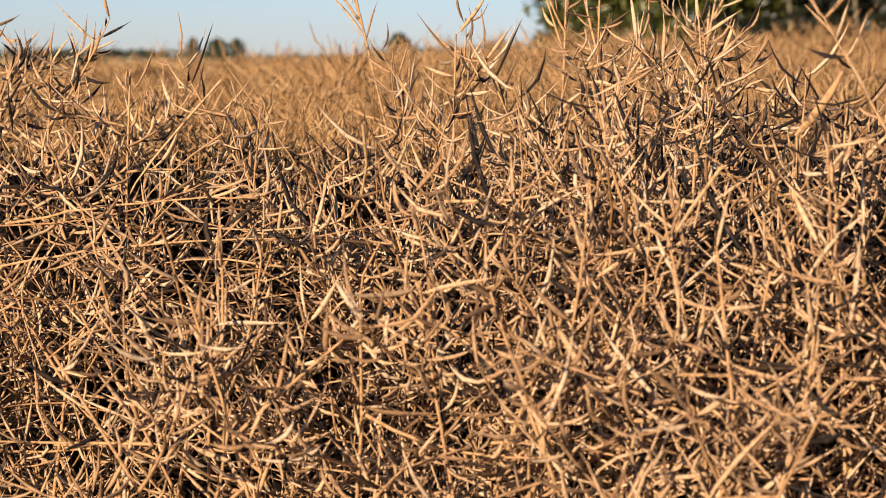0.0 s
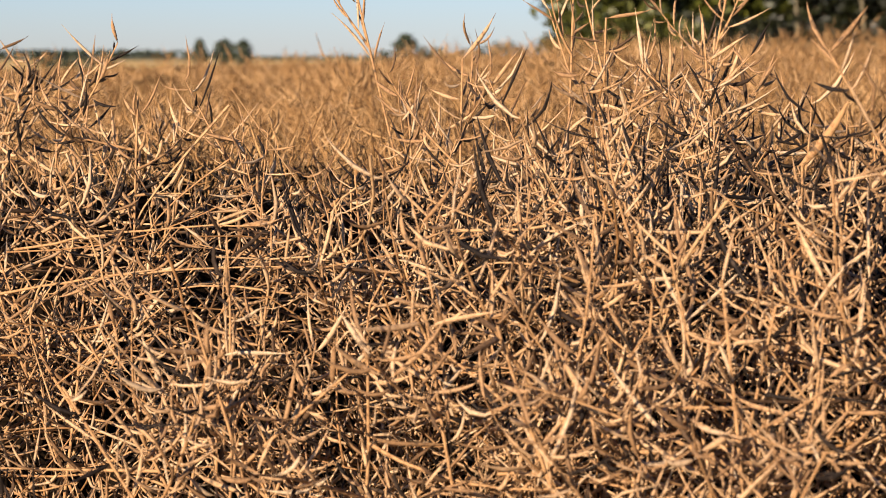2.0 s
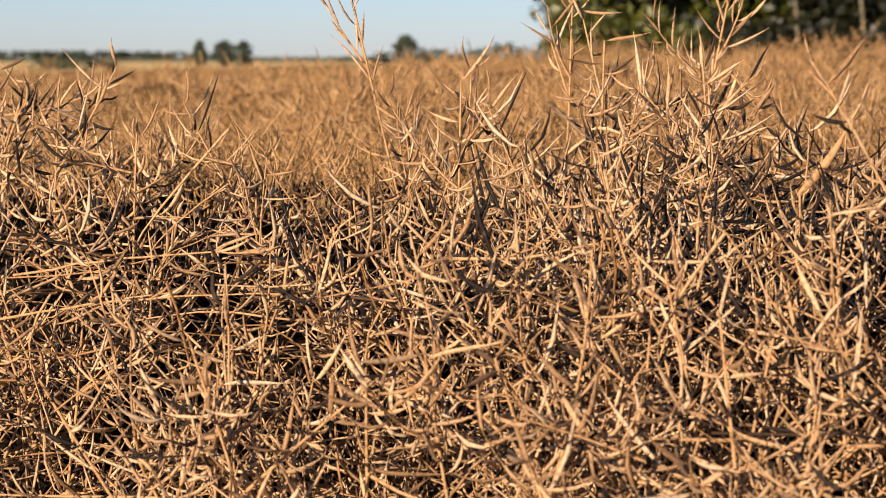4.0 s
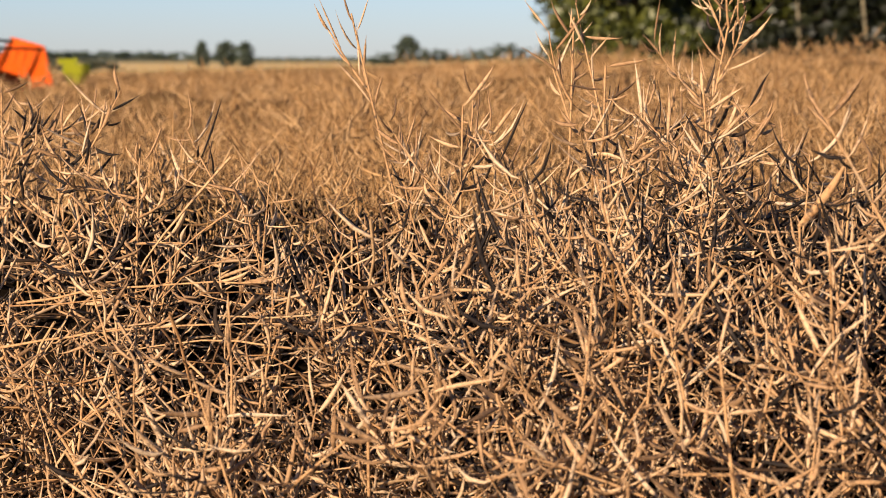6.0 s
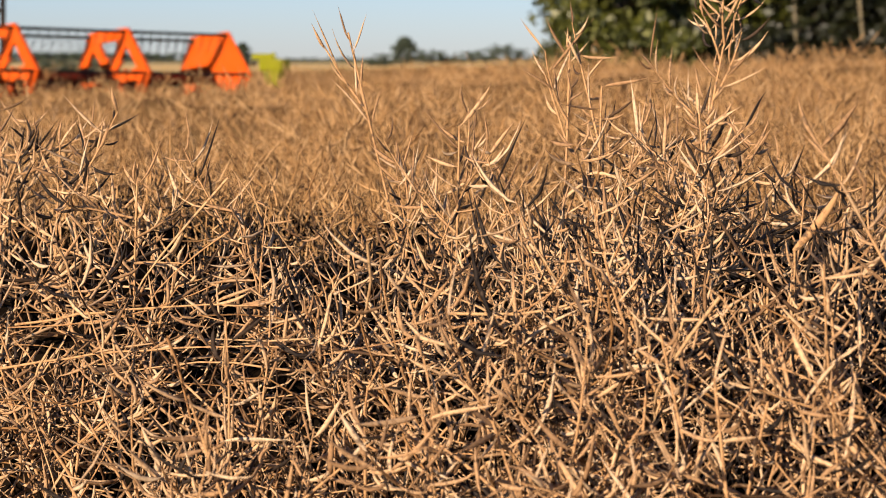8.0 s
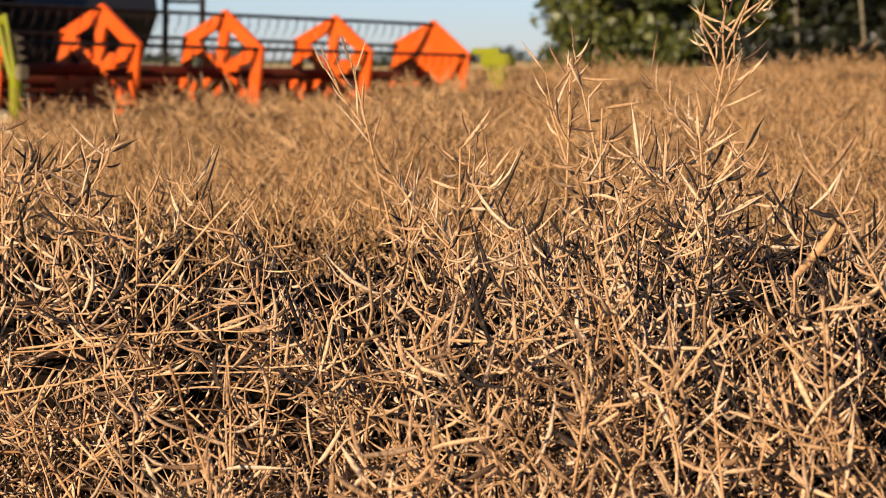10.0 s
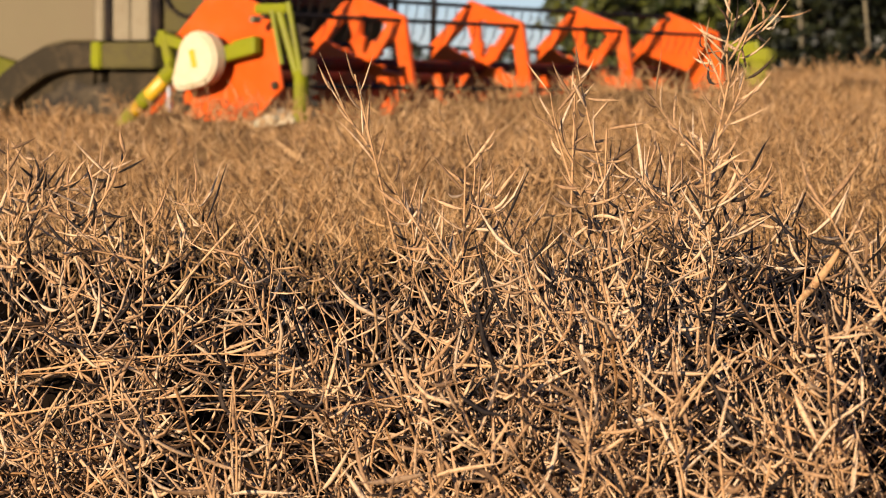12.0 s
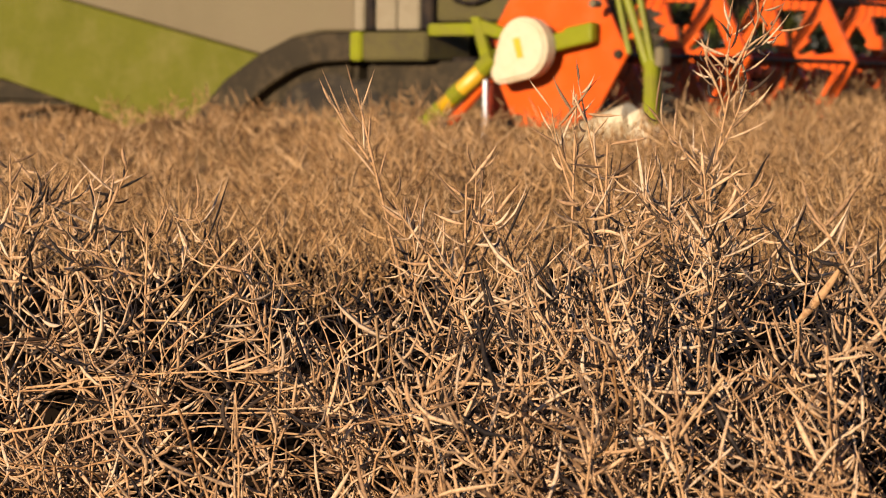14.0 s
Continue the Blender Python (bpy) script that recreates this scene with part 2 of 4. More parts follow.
# ---- ground and distance ----
def build_ground():
    xs = np.concatenate([[-4500, -1500, -500, -150, -60], np.linspace(-25, 25, 26), [60, 150, 500, 1500, 4500]])
    ys = np.concatenate([[-400, -60], np.linspace(-10, 100, 56), [150, 300, 600, 1200, 2500, 4800]])
    gx, gy = np.meshgrid(xs, ys, indexing="ij")
    v = np.stack([gx, gy, lie(gx)], -1).reshape(-1, 3)
    v[:, 2] += np.where((np.abs(v[:, 0]) < 26) & (v[:, 1] < 100), 0.02 * np.sin(v[:, 0] * 3.1) * np.sin(v[:, 1] * 2.3), 0)
    n, k = len(xs), len(ys)
    i, j = np.meshgrid(np.arange(n - 1), np.arange(k - 1), indexing="ij")
    q = np.stack([i * k + j, (i + 1) * k + j, (i + 1) * k + j + 1, i * k + j + 1], -1).reshape(-1, 4)
    m, nt, b = base("field_ground", 0.95, 0, 0.2)
    tc = nt.nodes.new("ShaderNodeTexCoord")
    sp = nt.nodes.new("ShaderNodeSeparateXYZ")
    nt.links.new(tc.outputs["Object"], sp.inputs[0])
    far = nt.nodes.new("ShaderNodeMath")
    far.operation = "GREATER_THAN"
    far.inputs[1].default_value = 97.0
    nt.links.new(sp.outputs["Y"], far.inputs[0])
    soil = ramp(nt, noise_fac(nt, 6.0, 8.0, 0.7), [(0.3, (0.115, 0.076, 0.046)), (0.7, (0.23, 0.16, 0.09))])
    wheat = ramp(nt, noise_fac(nt, 0.02, 4.0, 0.6, (0.3, 3.0, 1.0)), [(0.35, (0.53, 0.335, 0.10)), (0.55, (0.65, 0.44, 0.152)), (0.75, (0.42, 0.335, 0.10))])
    meadow = ramp(nt, noise_fac(nt, 0.01, 4.0, 0.6, (0.3, 3.0, 1.0)), [(0.35, (0.12, 0.115, 0.038)), (0.7, (0.18, 0.15, 0.053))])
    green = nt.nodes.new("ShaderNodeMath")
    green.operation = "GREATER_THAN"
    green.inputs[1].default_value = 900.0
    nt.links.new(sp.outputs["Y"], green.inputs[0])
    nt.links.new(mixc(nt, green.outputs[0], mixc(nt, far.outputs[0], soil, wheat), meadow), b.inputs["Base Color"])
    ob = link("ground", mesh_quads("ground", v, q), m, smooth=True)
    tagged(ob, "bare dry soil under the crop and pale stubble fields beyond", "ground", kind="structure")


def leaf_cloud(rng, centres, radii, per, size):
    """Folded leaf diamonds strewn round clump centres."""
    c = np.repeat(centres, per, axis=0)
    r = np.repeat(radii, per)[:, None]
    d = unit(rng.normal(size=c.shape))
    p = c + d * r * rng.uniform(0.25, 1.0, (len(c), 1)) ** 0.5 * np.array([1, 1, 0.75])
    a = unit(rng.normal(size=c.shape) + 0.4 * d)
    bt = unit(np.cross(a, rng.normal(size=c.shape)))
    s = size * rng.uniform(0.6, 1.3, (len(c), 1))
    nrm = np.cross(a, bt)
    v = np.stack([p - a * s, p + bt * s * 0.5 + nrm * s * 0.15, p + a * s, p - bt * s * 0.5 + nrm * s * 0.15], 1).reshape(-1, 3)
    return v, np.arange(len(v)).reshape(-1, 4)


def build_tree(name, seed, at, height, spread, bottom, clumps, per, leaf, mat, bark, label, group, limbs=7, girth=0.026):
    rng = np.random.default_rng(seed)
    tree = thing(name, pose(*at), label, "tree", group)
    k = 9
    t = np.linspace(0, 1, k)
    lean = rng.normal(0, 0.04, 2) * height
    path = np.stack([lean[0] * t + 0.02 * height * np.sin(5 * t + seed), lean[1] * t, t * height * 0.92], -1)
    rad = height * (girth * (1 - t) ** 0.8 + 0.003)
    v, q = tubes(path[None], rad[None], 10)
    link("trunk", mesh_quads("trunk", v, q), bark, tree)
    cs, rs = [], []
    for i in range(limbs):
        z = bottom + (height * 0.85 - bottom) * (i + 0.3) / limbs
        az = i * 2.4 + rng.uniform(-0.4, 0.4)
        ln = spread * (1.0 - 0.55 * (i / limbs)) * rng.uniform(0.75, 1.1)
        o = np.array([np.interp(z, path[:, 2], path[:, 0]), np.interp(z, path[:, 2], path[:, 1]), z])
        s = np.linspace(0, 1, 6)
        lp = o + np.stack([np.cos(az) * ln * s, np.sin(az) * ln * s, 0.35 * ln * s + 0.12 * ln * np.sin(s * 3)], -1)
        v, q = tubes(lp[None], (height * 0.009 * (1 - s * 0.8))[None], 6)
        link("limb", mesh_quads("limb", v, q), bark, tree)
    for i in range(clumps):
        z = rng.uniform(bottom, height)
        f = (z - bottom) / (height - bottom)
        w = spread * math.sqrt(max(0.05, 1 - (2 * f - 0.85) ** 2 * 0.75)) * rng.uniform(0.35, 1.0)
        az = rng.uniform(0, 2 * math.pi)
        cs.append((math.cos(az) * w, math.sin(az) * w, z))
        rs.append(spread * rng.uniform(0.16, 0.34))
    v, q = leaf_cloud(rng, np.array(cs), np.array(rs), per, leaf)
    link("crown", mesh_quads("crown", v, q), mat, tree, smooth=False)
    return tree


def build_wood():
    spots = [(4.9, 62, 9.5, 2.3, 0.5), (7.4, 64, 12, 3.0, 0.7), (10.2, 63, 11, 2.8, 0.4), (13.2, 63, 13, 3.2, 0.6),
             (16.5, 62, 12, 3.2, 0.5), (6.0, 70, 14, 3.4, 0.8), (9.0, 72, 15, 3.6, 0.8), (12.4, 71, 15, 3.6, 0.8), (16.0, 70, 14, 3.5, 0.8), (20, 64, 13, 3.4, 0.5)]
    for i, (x, y, h, w, b) in enumerate(spots):
        build_tree("broadleaf_tree", 40 + i, (x, y, lie(x)), h, w, b, 240, 46, 0.19, LEAF if x < 9.5 else LEAF_SHADED, BARK,
                   "tall green broadleaf tree in full leaf at the wood's edge" if x < 9.5 else "tall green tree with dense foliage in the wood, shade put into its leaf colour", "trees of the wood")
    for i, x in enumerate((9.05, 10.98)):
        build_tree("birch_tree", 70 + i, (x, 60.9, lie(x)), 10, 1.6, 4.2, 60, 40, 0.10, LEAF, BIRCH,
                   "slender birch with a pale trunk before the wood", "trees of the wood", 5, 0.0025)
    for i, (x, y, h, w) in enumerate([(3.9, 60, 2.6, 1.0), (5.6, 59.5, 2.0, 1.1), (8.0, 60, 2.2, 1.3), (12.4, 60, 2.3, 1.2), (14.4, 60, 2.6, 1.3)]):
        rng = np.random.default_rng(90 + i)
        bush = thing("hedge_bush", pose(x, y, lie(x)), "leafy green bush at the foot of the wood", "bush", "bushes of the wood")
        s = np.linspace(0, 1, 5)
        for j in range(4):
            az = j * 1.6 + i
            st = np.stack([np.cos(az) * w * 0.5 * s, np.sin(az) * w * 0.5 * s, s * h * 0.8], -1)
            v, q = tubes(st[None], (0.03 * (1.1 - s))[None], 5)
            link("stem", mesh_quads("stem", v, q), BARK, bush)
        c = np.stack([rng.normal(0, w * 0.5, 60), rng.normal(0, w * 0.5, 60), rng.uniform(0.3, h, 60)], -1)
        v, q = leaf_cloud(rng, c, rng.uniform(0.25, 0.5, 60), 60, 0.11)
        link("leaves", mesh_quads("leaves", v, q), LEAF if x < 7 else LEAF_SHADED, bush, smooth=False)


def build_distance():
    for i, (x, y, h, w) in enumerate([(-50.7, 464, 5.3, 1.6), (-45.9, 466, 5.1, 2.4), (-41.9, 464, 5.2, 1.8)]):
        build_tree("field_tree", 20 + i, (x, y, float(lie(x))), h, w, 0.45, 90, 44, 0.23, LEAF_HAZED, BARK, "distant dark green tree standing in open stubble", "three far trees", 5)
    build_tree("field_tree", 27, (-9.8, 500, -0.235), 6.1, 2.6, 0.8, 90, 44, 0.27, LEAF_HAZED, BARK, "lone distant tree with bushes round it", "", 5)
    bushes = [(-16.6, 500, 2.5, 2.0), (-13.6, 502, 2.7, 2.2), (-5.6, 500, 3.5, 2.4), (-3.2, 503, 3.0, 2.2), (0.2, 505, 2.2, 2.2), (5.0, 500, 2.9, 2.6), (8.6, 498, 3.2, 2.4), (11.6, 495, 4.0, 2.2), (15.0, 500, 3.0, 2.6)]
    bushes += [(-60.2, 341, 1.55, 1.7), (-57.0, 341, 1.6, 1.7), (-53.6, 341, 1.5, 1.8), (-51.0, 343, 1.2, 1.2)]
    for i, (x, y, h, w) in enumerate(bushes):
        rng = np.random.default_rng(120 + i)
        bush = thing("field_bush", pose(x, y, float(lie(x))), "low dark green bush far out in the fields", "bush", "far bushes")
        c = np.stack([rng.normal(0, w * 0.55, 40), rng.normal(0, w * 0.5, 40), rng.uniform(0.1, 1, 40) ** 0.8 * h], -1)
        v, q = leaf_cloud(rng, c, rng.uniform(0.2, 0.4, 40) * h * 0.5, 30, 0.22)
        link("leaves", mesh_quads("leaves", v, q), LEAF_HAZED, bush, smooth=False)
        s = np.linspace(0, 1, 4)
        v, q = tubes(np.stack([0 * s, 0 * s, s * h * 0.7], -1)[None], (0.06 * (1.1 - s))[None], 5)
        link("stem", mesh_quads("stem", v, q), BARK, bush)
    rng = np.random.default_rng(5)
    n = 900
    x = np.concatenate([rng.uniform(-900, -215, n), rng.uniform(-215, 250, 220)])
    hh = np.concatenate([6.4 + 0.3 * np.sin(x[:n] * 0.013) - 0.0022 * (x[:n] + 350) + rng.normal(0, 0.2, n), rng.uniform(0.6, 1.5, 220)])
    c = np.stack([x, 2000 + rng.uniform(-15, 15, len(x)), hh * rng.uniform(0.1, 0.85, len(x)) - 0.6], -1)
    v, q = leaf_cloud(rng, c, hh * 0.35 + 0.8, 26, 1.3)
    ob = link("far_woods", mesh_quads("far_woods", v, q), LEAF_HAZED, smooth=False)
    tagged(ob, "hazy dark line of woods along the horizon", "woods", kind="stuff")


# ---- the crop ----
def front(x):
    """How far off the crop's oblique edge stands."""
    return 3.30 - 0.75 * x


def plant_parts(seed, height, nb, spread, low=0.5, rise=(-0.40, 1.0), gape=66, tip=0.72, full=1.0, bow=(0.0, 0.0)):
    """Stem, branches and pods of one ripe plant, as arrays."""
    rng = np.random.default_rng(seed)
    k = 8
    t = np.linspace(0, 1, k)
    side = rng.normal(0, 0.05, 2)
    stem = np.stack([side[0] * t ** 2 + bow[0] * t ** bow[1] + 0.012 * np.sin(7 * t + seed), side[1] * t ** 2 + 0.012 * np.cos(6 * t + seed), height * t], -1)
    out = []

    def pods_on(path, lo, count):
        s = np.linspace(lo, 0.99, count) + rng.normal(0, 0.012, count)
        idx = np.clip(s, 0, 0.999) * (len(path) - 1)
        i0 = idx.astype(int)
        p = path[i0] + (path[np.minimum(i0 + 1, len(path) - 1)] - path[i0]) * (idx - i0)[:, None]
        ax = unit(path[np.minimum(i0 + 1, len(path) - 1)] - path[np.maximum(i0 - 1, 0)])
        az = np.arange(count) * 2.4 + rng.uniform(0, 6)
        u = unit(np.cross(ax, np.array([0.3, 0.2, 1.0])))
        w = np.cross(ax, u)
        open_ = np.radians(rng.normal(gape, 0.34 * gape, count))
        d = ax * np.cos(open_)[:, None] + (u * np.cos(az)[:, None] + w * np.sin(az)[:, None]) * np.sin(open_)[:, None]
        ln = rng.uniform(0.052, 0.104, count) * (1.1 - 0.3 * s)
        rd = rng.uniform(0.0020, 0.0036, count)
        return pod_paths(rng, p, d, ln, rd)

    for i in range(nb):
        z = low + (height * 0.93 - low) * (i + rng.uniform(0, 0.8)) / nb
        az = i * 2.4 + rng.uniform(-0.5, 0.5)
        ln = spread * rng.uniform(0.7, 1.15) * (1.0 - 0.35 * (z - low) / (height - low))
        s = np.linspace(0, 1, 7)
        el = rng.uniform(*rise)
        o = np.array([np.interp(z, stem[:, 2], stem[:, 0]), np.interp(z, stem[:, 2], stem[:, 1]), z])
        h = ln * (s * math.cos(el) - 0.12 * s ** 2)
        path = o + np.stack([np.cos(az + 0.3 * s) * h, np.sin(az + 0.3 * s) * h, ln * (s * math.sin(el) + rng.uniform(-0.15, 0.3) * s ** 2)], -1)
        out.append((path, *pods_on(path, 0.22, int((8 + ln * 26) * full))))
    top = pods_on(stem, tip, int(16 * full))
    return stem, out, top


def build_plant(seed, m, label, height=1.25, nb=8, spread=0.42, single=False, skin=POD_ONE, **habit):
    plant = thing("rapeseed_plant", m, label, "crop plant", "ripe rapeseed plants")
    stem, branches, top = plant_parts(seed, height, nb, spread, **habit)
    t = np.linspace(0, 1, len(stem))
    v, q = tubes(stem[None], (0.0055 - 0.0035 * t)[None], 6)
    st = link("stem", mesh_quads("stem", v, q), STALK, plant)

    def add_pods(p, r, parent):
        if not single:
            v, q = tubes(p[:, [0, 2, 4, 6, 7]], r[:, [0, 2, 4, 6, 7]] * np.array([1, 1.2, 1, 1.4, 1]), 4, 0.62)
            tagged(link("raceme", mesh_quads("raceme", v, q), POD, parent), kind="stuff")
            return
        for i in range(len(p)):
            v, q = tubes(p[i:i + 1], r[i:i + 1], 6, 0.65)
            link("pod", mesh_quads("pod", v, q), skin, parent)

    add_pods(*top, st)
    for path, p, r in branches:
        s = np.linspace(1, 0.35, len(path))
        v, q = tubes(path[None], (0.0034 * s)[None], 5)
        add_pods(p, r, link("branch", mesh_quads("branch", v, q), STALK, plant))
    return plant


def build_near_crop():
    rng = np.random.default_rng(11)
    label = "ripe straw-coloured rapeseed plant with split dry pods"
    protos = [build_plant(200 + i, pose(-0.9 + 0.25 * i, front(-0.9 + 0.25 * i) + 0.7, -0.05), label, 1.24 + 0.03 * i, 10, 0.44 + 0.02 * i, full=1.35) for i in range(7)]
    edge = [build_plant(230 + i, pose(0.1 + 0.3 * i, front(0.1 + 0.3 * i) + 0.15, -0.06, 12, -6, 40 * i), label, 1.24 + 0.03 * i, 8, 0.45, True) for i in range(2)]
    for i in range(136):
        x = rng.uniform(-1.9, 1.25)
        d = rng.uniform(0, 1) ** 1.25 * 2.4
        y = front(x) + 0.12 + d
        tilt = rng.normal(0, 11, 2)
        if d < 0.5:
            tilt[0] += rng.uniform(0, 25)
        if rng.uniform() < 0.15:
            tilt *= 2.2
        z = -rng.uniform(0.0, 0.16) + 0.08 * math.tanh(1.5 * x) + lie(x) - 0.01
        which, turn = int(rng.integers(7)), rng.uniform(0, 360)
        if x < -0.2 and d < 0.85 and i % 2 == 0 or x < -0.55 and d < 1.0 and i % 3 != 1:
            continue
        copy_thing(protos[which], pose(x, y, z, tilt[0], tilt[1], turn))
    for i in range(9):
        x = rng.uniform(0.35, 1.1)
        copy_thing(protos[int(rng.integers(7))], pose(x, front(x) + rng.uniform(0.05, 0.7), lie(x) - rng.uniform(0.0, 0.15), rng.uniform(-5, 25), rng.normal(0, 14), rng.uniform(0, 360)))
    for i in range(11):
        x = rng.uniform(0.0, 0.38)
        copy_thing(protos[i % 7], pose(x, front(x) + rng.uniform(0.0, 0.45), lie(x) - rng.uniform(0.1, 0.25), rng.uniform(5, 30), rng.normal(0, 14), rng.uniform(0, 360)))
    for i in range(32):
        x = rng.uniform(-3.6, -1.9) if i % 2 else rng.uniform(1.2, 2.5)
        copy_thing(protos[int(rng.integers(7))], pose(x, front(x) + 0.15 + rng.uniform(0, 1.6), lie(x) - rng.uniform(0.0, 0.12), rng.normal(4, 11), rng.normal(0, 11), rng.uniform(0, 360)))
    for i in range(10):
        x = -0.75 + 0.15 * i
        copy_thing(edge[i % 2], pose(x, front(x) + rng.uniform(0.0, 0.25), lie(x) - 0.08 + 0.06 * math.tanh(1.5 * x), rng.uniform(0, 25), rng.normal(0, 14), rng.uniform(0, 360)))


def build_heroes():
    tall = "tall rapeseed plant rising above the crop, pods spread wide"
    build_plant(301, pose(0.16, 4.97, 0.0, 0, -13, 20), tall, 1.73, 2, 0.22, True, low=1.15, rise=(0.7, 1.2), gape=24, tip=0.88, full=0.45, bow=(-0.05, 4.0))
    build_plant(307, pose(0.50, 5.22, 0.0, 0, 3, 0), tall, 1.93, 9, 0.24, True, low=1.2, rise=(0.4, 1.1), gape=55, tip=0.70, full=0.9, bow=(0.15, 5.0))
    build_plant(311, pose(-0.97, 5.05, 0.0, 0, 0, 140), tall, 1.53, 13, 0.32, True, low=0.95, rise=(0.0, 1.0), gape=50, tip=0.8, full=1.0, skin=POD_MOTTLED)
    build_plant(331, pose(-0.62, 4.55, 0.0, 0, 3, 250), "rapeseed plant with wide dark-mottled pods", 1.42, 11, 0.32, True, low=0.9, rise=(0.0, 0.9), gape=60, tip=0.8, full=0.9, skin=POD_MOTTLED)
    build_plant(317, pose(0.56, 3.02, 0.0, 6, 5, 30), "rapeseed plant leaning out of the crop's edge, pods split", 1.43, 6, 0.30, True, low=0.85, rise=(0.2, 1.1), gape=50, tip=0.8, full=0.6)
    build_plant(341, pose(0.50, 3.22, 0.0, 8, -4, 300), "rapeseed plant leaning out of the crop's edge, pods split", 1.26, 7, 0.34, True, low=0.7, rise=(-0.1, 0.9), gape=50, tip=0.8, full=0.7)
    build_plant(313, pose(0.28, 4.60, 0.0, 0, 0, 200), tall, 1.57, 11, 0.30, True, low=0.95, rise=(0.1, 1.1), gape=70, tip=0.78, full=0.9)
    build_plant(337, pose(0.215, 4.70, 0.0, 0, 0, 80), "thin rapeseed stem with few short pods above the crop", 1.67, 2, 0.16, True, low=1.4, rise=(0.5, 1.0), gape=40, tip=0.92, full=0.35)
    build_plant(323, pose(0.62, 4.30, 0.0, 0, 4, 120), tall, 1.55, 10, 0.30, True, low=0.95, rise=(0.1, 1.1), gape=60, tip=0.78, full=0.9)
    build_plant(329, pose(0.02, 4.55, 0.0, 0, -2, 40), "tall rapeseed plant with upright pods and a few blackened ones", 1.49, 9, 0.28, True, low=0.95, rise=(0.2, 1.1), gape=60, tip=0.78, full=0.8)
    build_plant(319, pose(-0.80, 4.75, 0.0, 4, -3, 10), "rapeseed plant with wide dark-mottled pods", 1.46, 12, 0.36, True, low=0.9, rise=(0.0, 0.9), gape=60, tip=0.8, full=1.0, skin=POD_MOTTLED)
    husk = thing("split_pod", pose(0, 0, 0), "broad pale split pod husk standing out of the crop edge", "pod husk")
    s = np.linspace(0, 1, 9)
    base_p, tip_p = np.array([0.545, 3.52, 1.325]), np.array([0.605, 3.46, 1.425])
    path = base_p * (1 - s[:, None]) + tip_p * s[:, None] + np.array([0.006, 0, 0]) * np.sin(3.1 * s)[:, None]
    v, q = tubes(path[None], (0.0058 * np.sin(0.25 + 2.75 * s) ** 0.8 * (1.15 - 0.6 * s) + 0.0006)[None], 8, 0.6)
    link("valve", mesh_quads("valve", v, q), STALK, husk)
    stalk_p = np.array([0.52, 3.60, 0.55]) * (1 - s[:, None]) + base_p * s[:, None] + np.array([0.02, 0, 0]) * np.sin(3.1 * s)[:, None]
    v, q = tubes(stalk_p[None], np.linspace(0.004, 0.002, 9)[None], 6)
    link("stem", mesh_quads("stem", v, q), STALK, husk)
    rng = np.random.default_rng(77)
    for a, b in (((-0.76, 3.95, 1.155), (-0.31, 3.70, 1.218)), ((-0.80, 3.95, 1.078), (-0.27, 3.68, 1.152))):
        s = np.linspace(0, 1, 12)[:, None]
        path = np.array(a) * (1 - s) + np.array(b) * s + np.array([0, 0, 0.014]) * np.sin(s * 3.1) + rng.normal(0, 0.001, (12, 3))
        stalk = thing("fallen_stalk", pose(0, 0, 0), "bent pale rapeseed stalk lying across the standing crop", "stalk", "bent stalks")
        v, q = tubes(path[None], np.linspace(0.0026, 0.0012, 12)[None], 6)
        link("stem", mesh_quads("stem", v, q), STALK, stalk)
        i = rng.integers(4, 12, 9)
        w = unit(rng.normal(0, 0.5, (9, 3)) + np.array([0.8, 0, 0.2]))
        p, r = pod_paths(rng, path[i], w, rng.uniform(0.06, 0.09, 9), rng.uniform(0.0025, 0.0035, 9))
        for k in range(9):
            v, q = tubes(p[k:k + 1], r[k:k + 1], 5)
            link("pod", mesh_quads("pod", v, q), POD_ONE, stalk)


def top_of_crop(x, y):
    """Uneven height of the crop's top."""
    return 1.29 + 0.05 * np.sin(x * 1.9 + 0.7 * y) + 0.05 * np.sin(0.83 * y - 0.6 * x) + 0.03 * np.sin(3.7 * x + 2.1) + 0.06 * np.sin(2.7 * x + 1.4 * np.sin(1.3 * y)) * np.sin(2.1 * y + 1.1 * np.sin(1.9 * x)) + lie(x) + (0.06 + 0.055 * (1 + np.tanh(x + 0.5))) * np.clip((y - 9) / 8, 0, 1) * np.clip((36 - y) / 12, 0, 1)


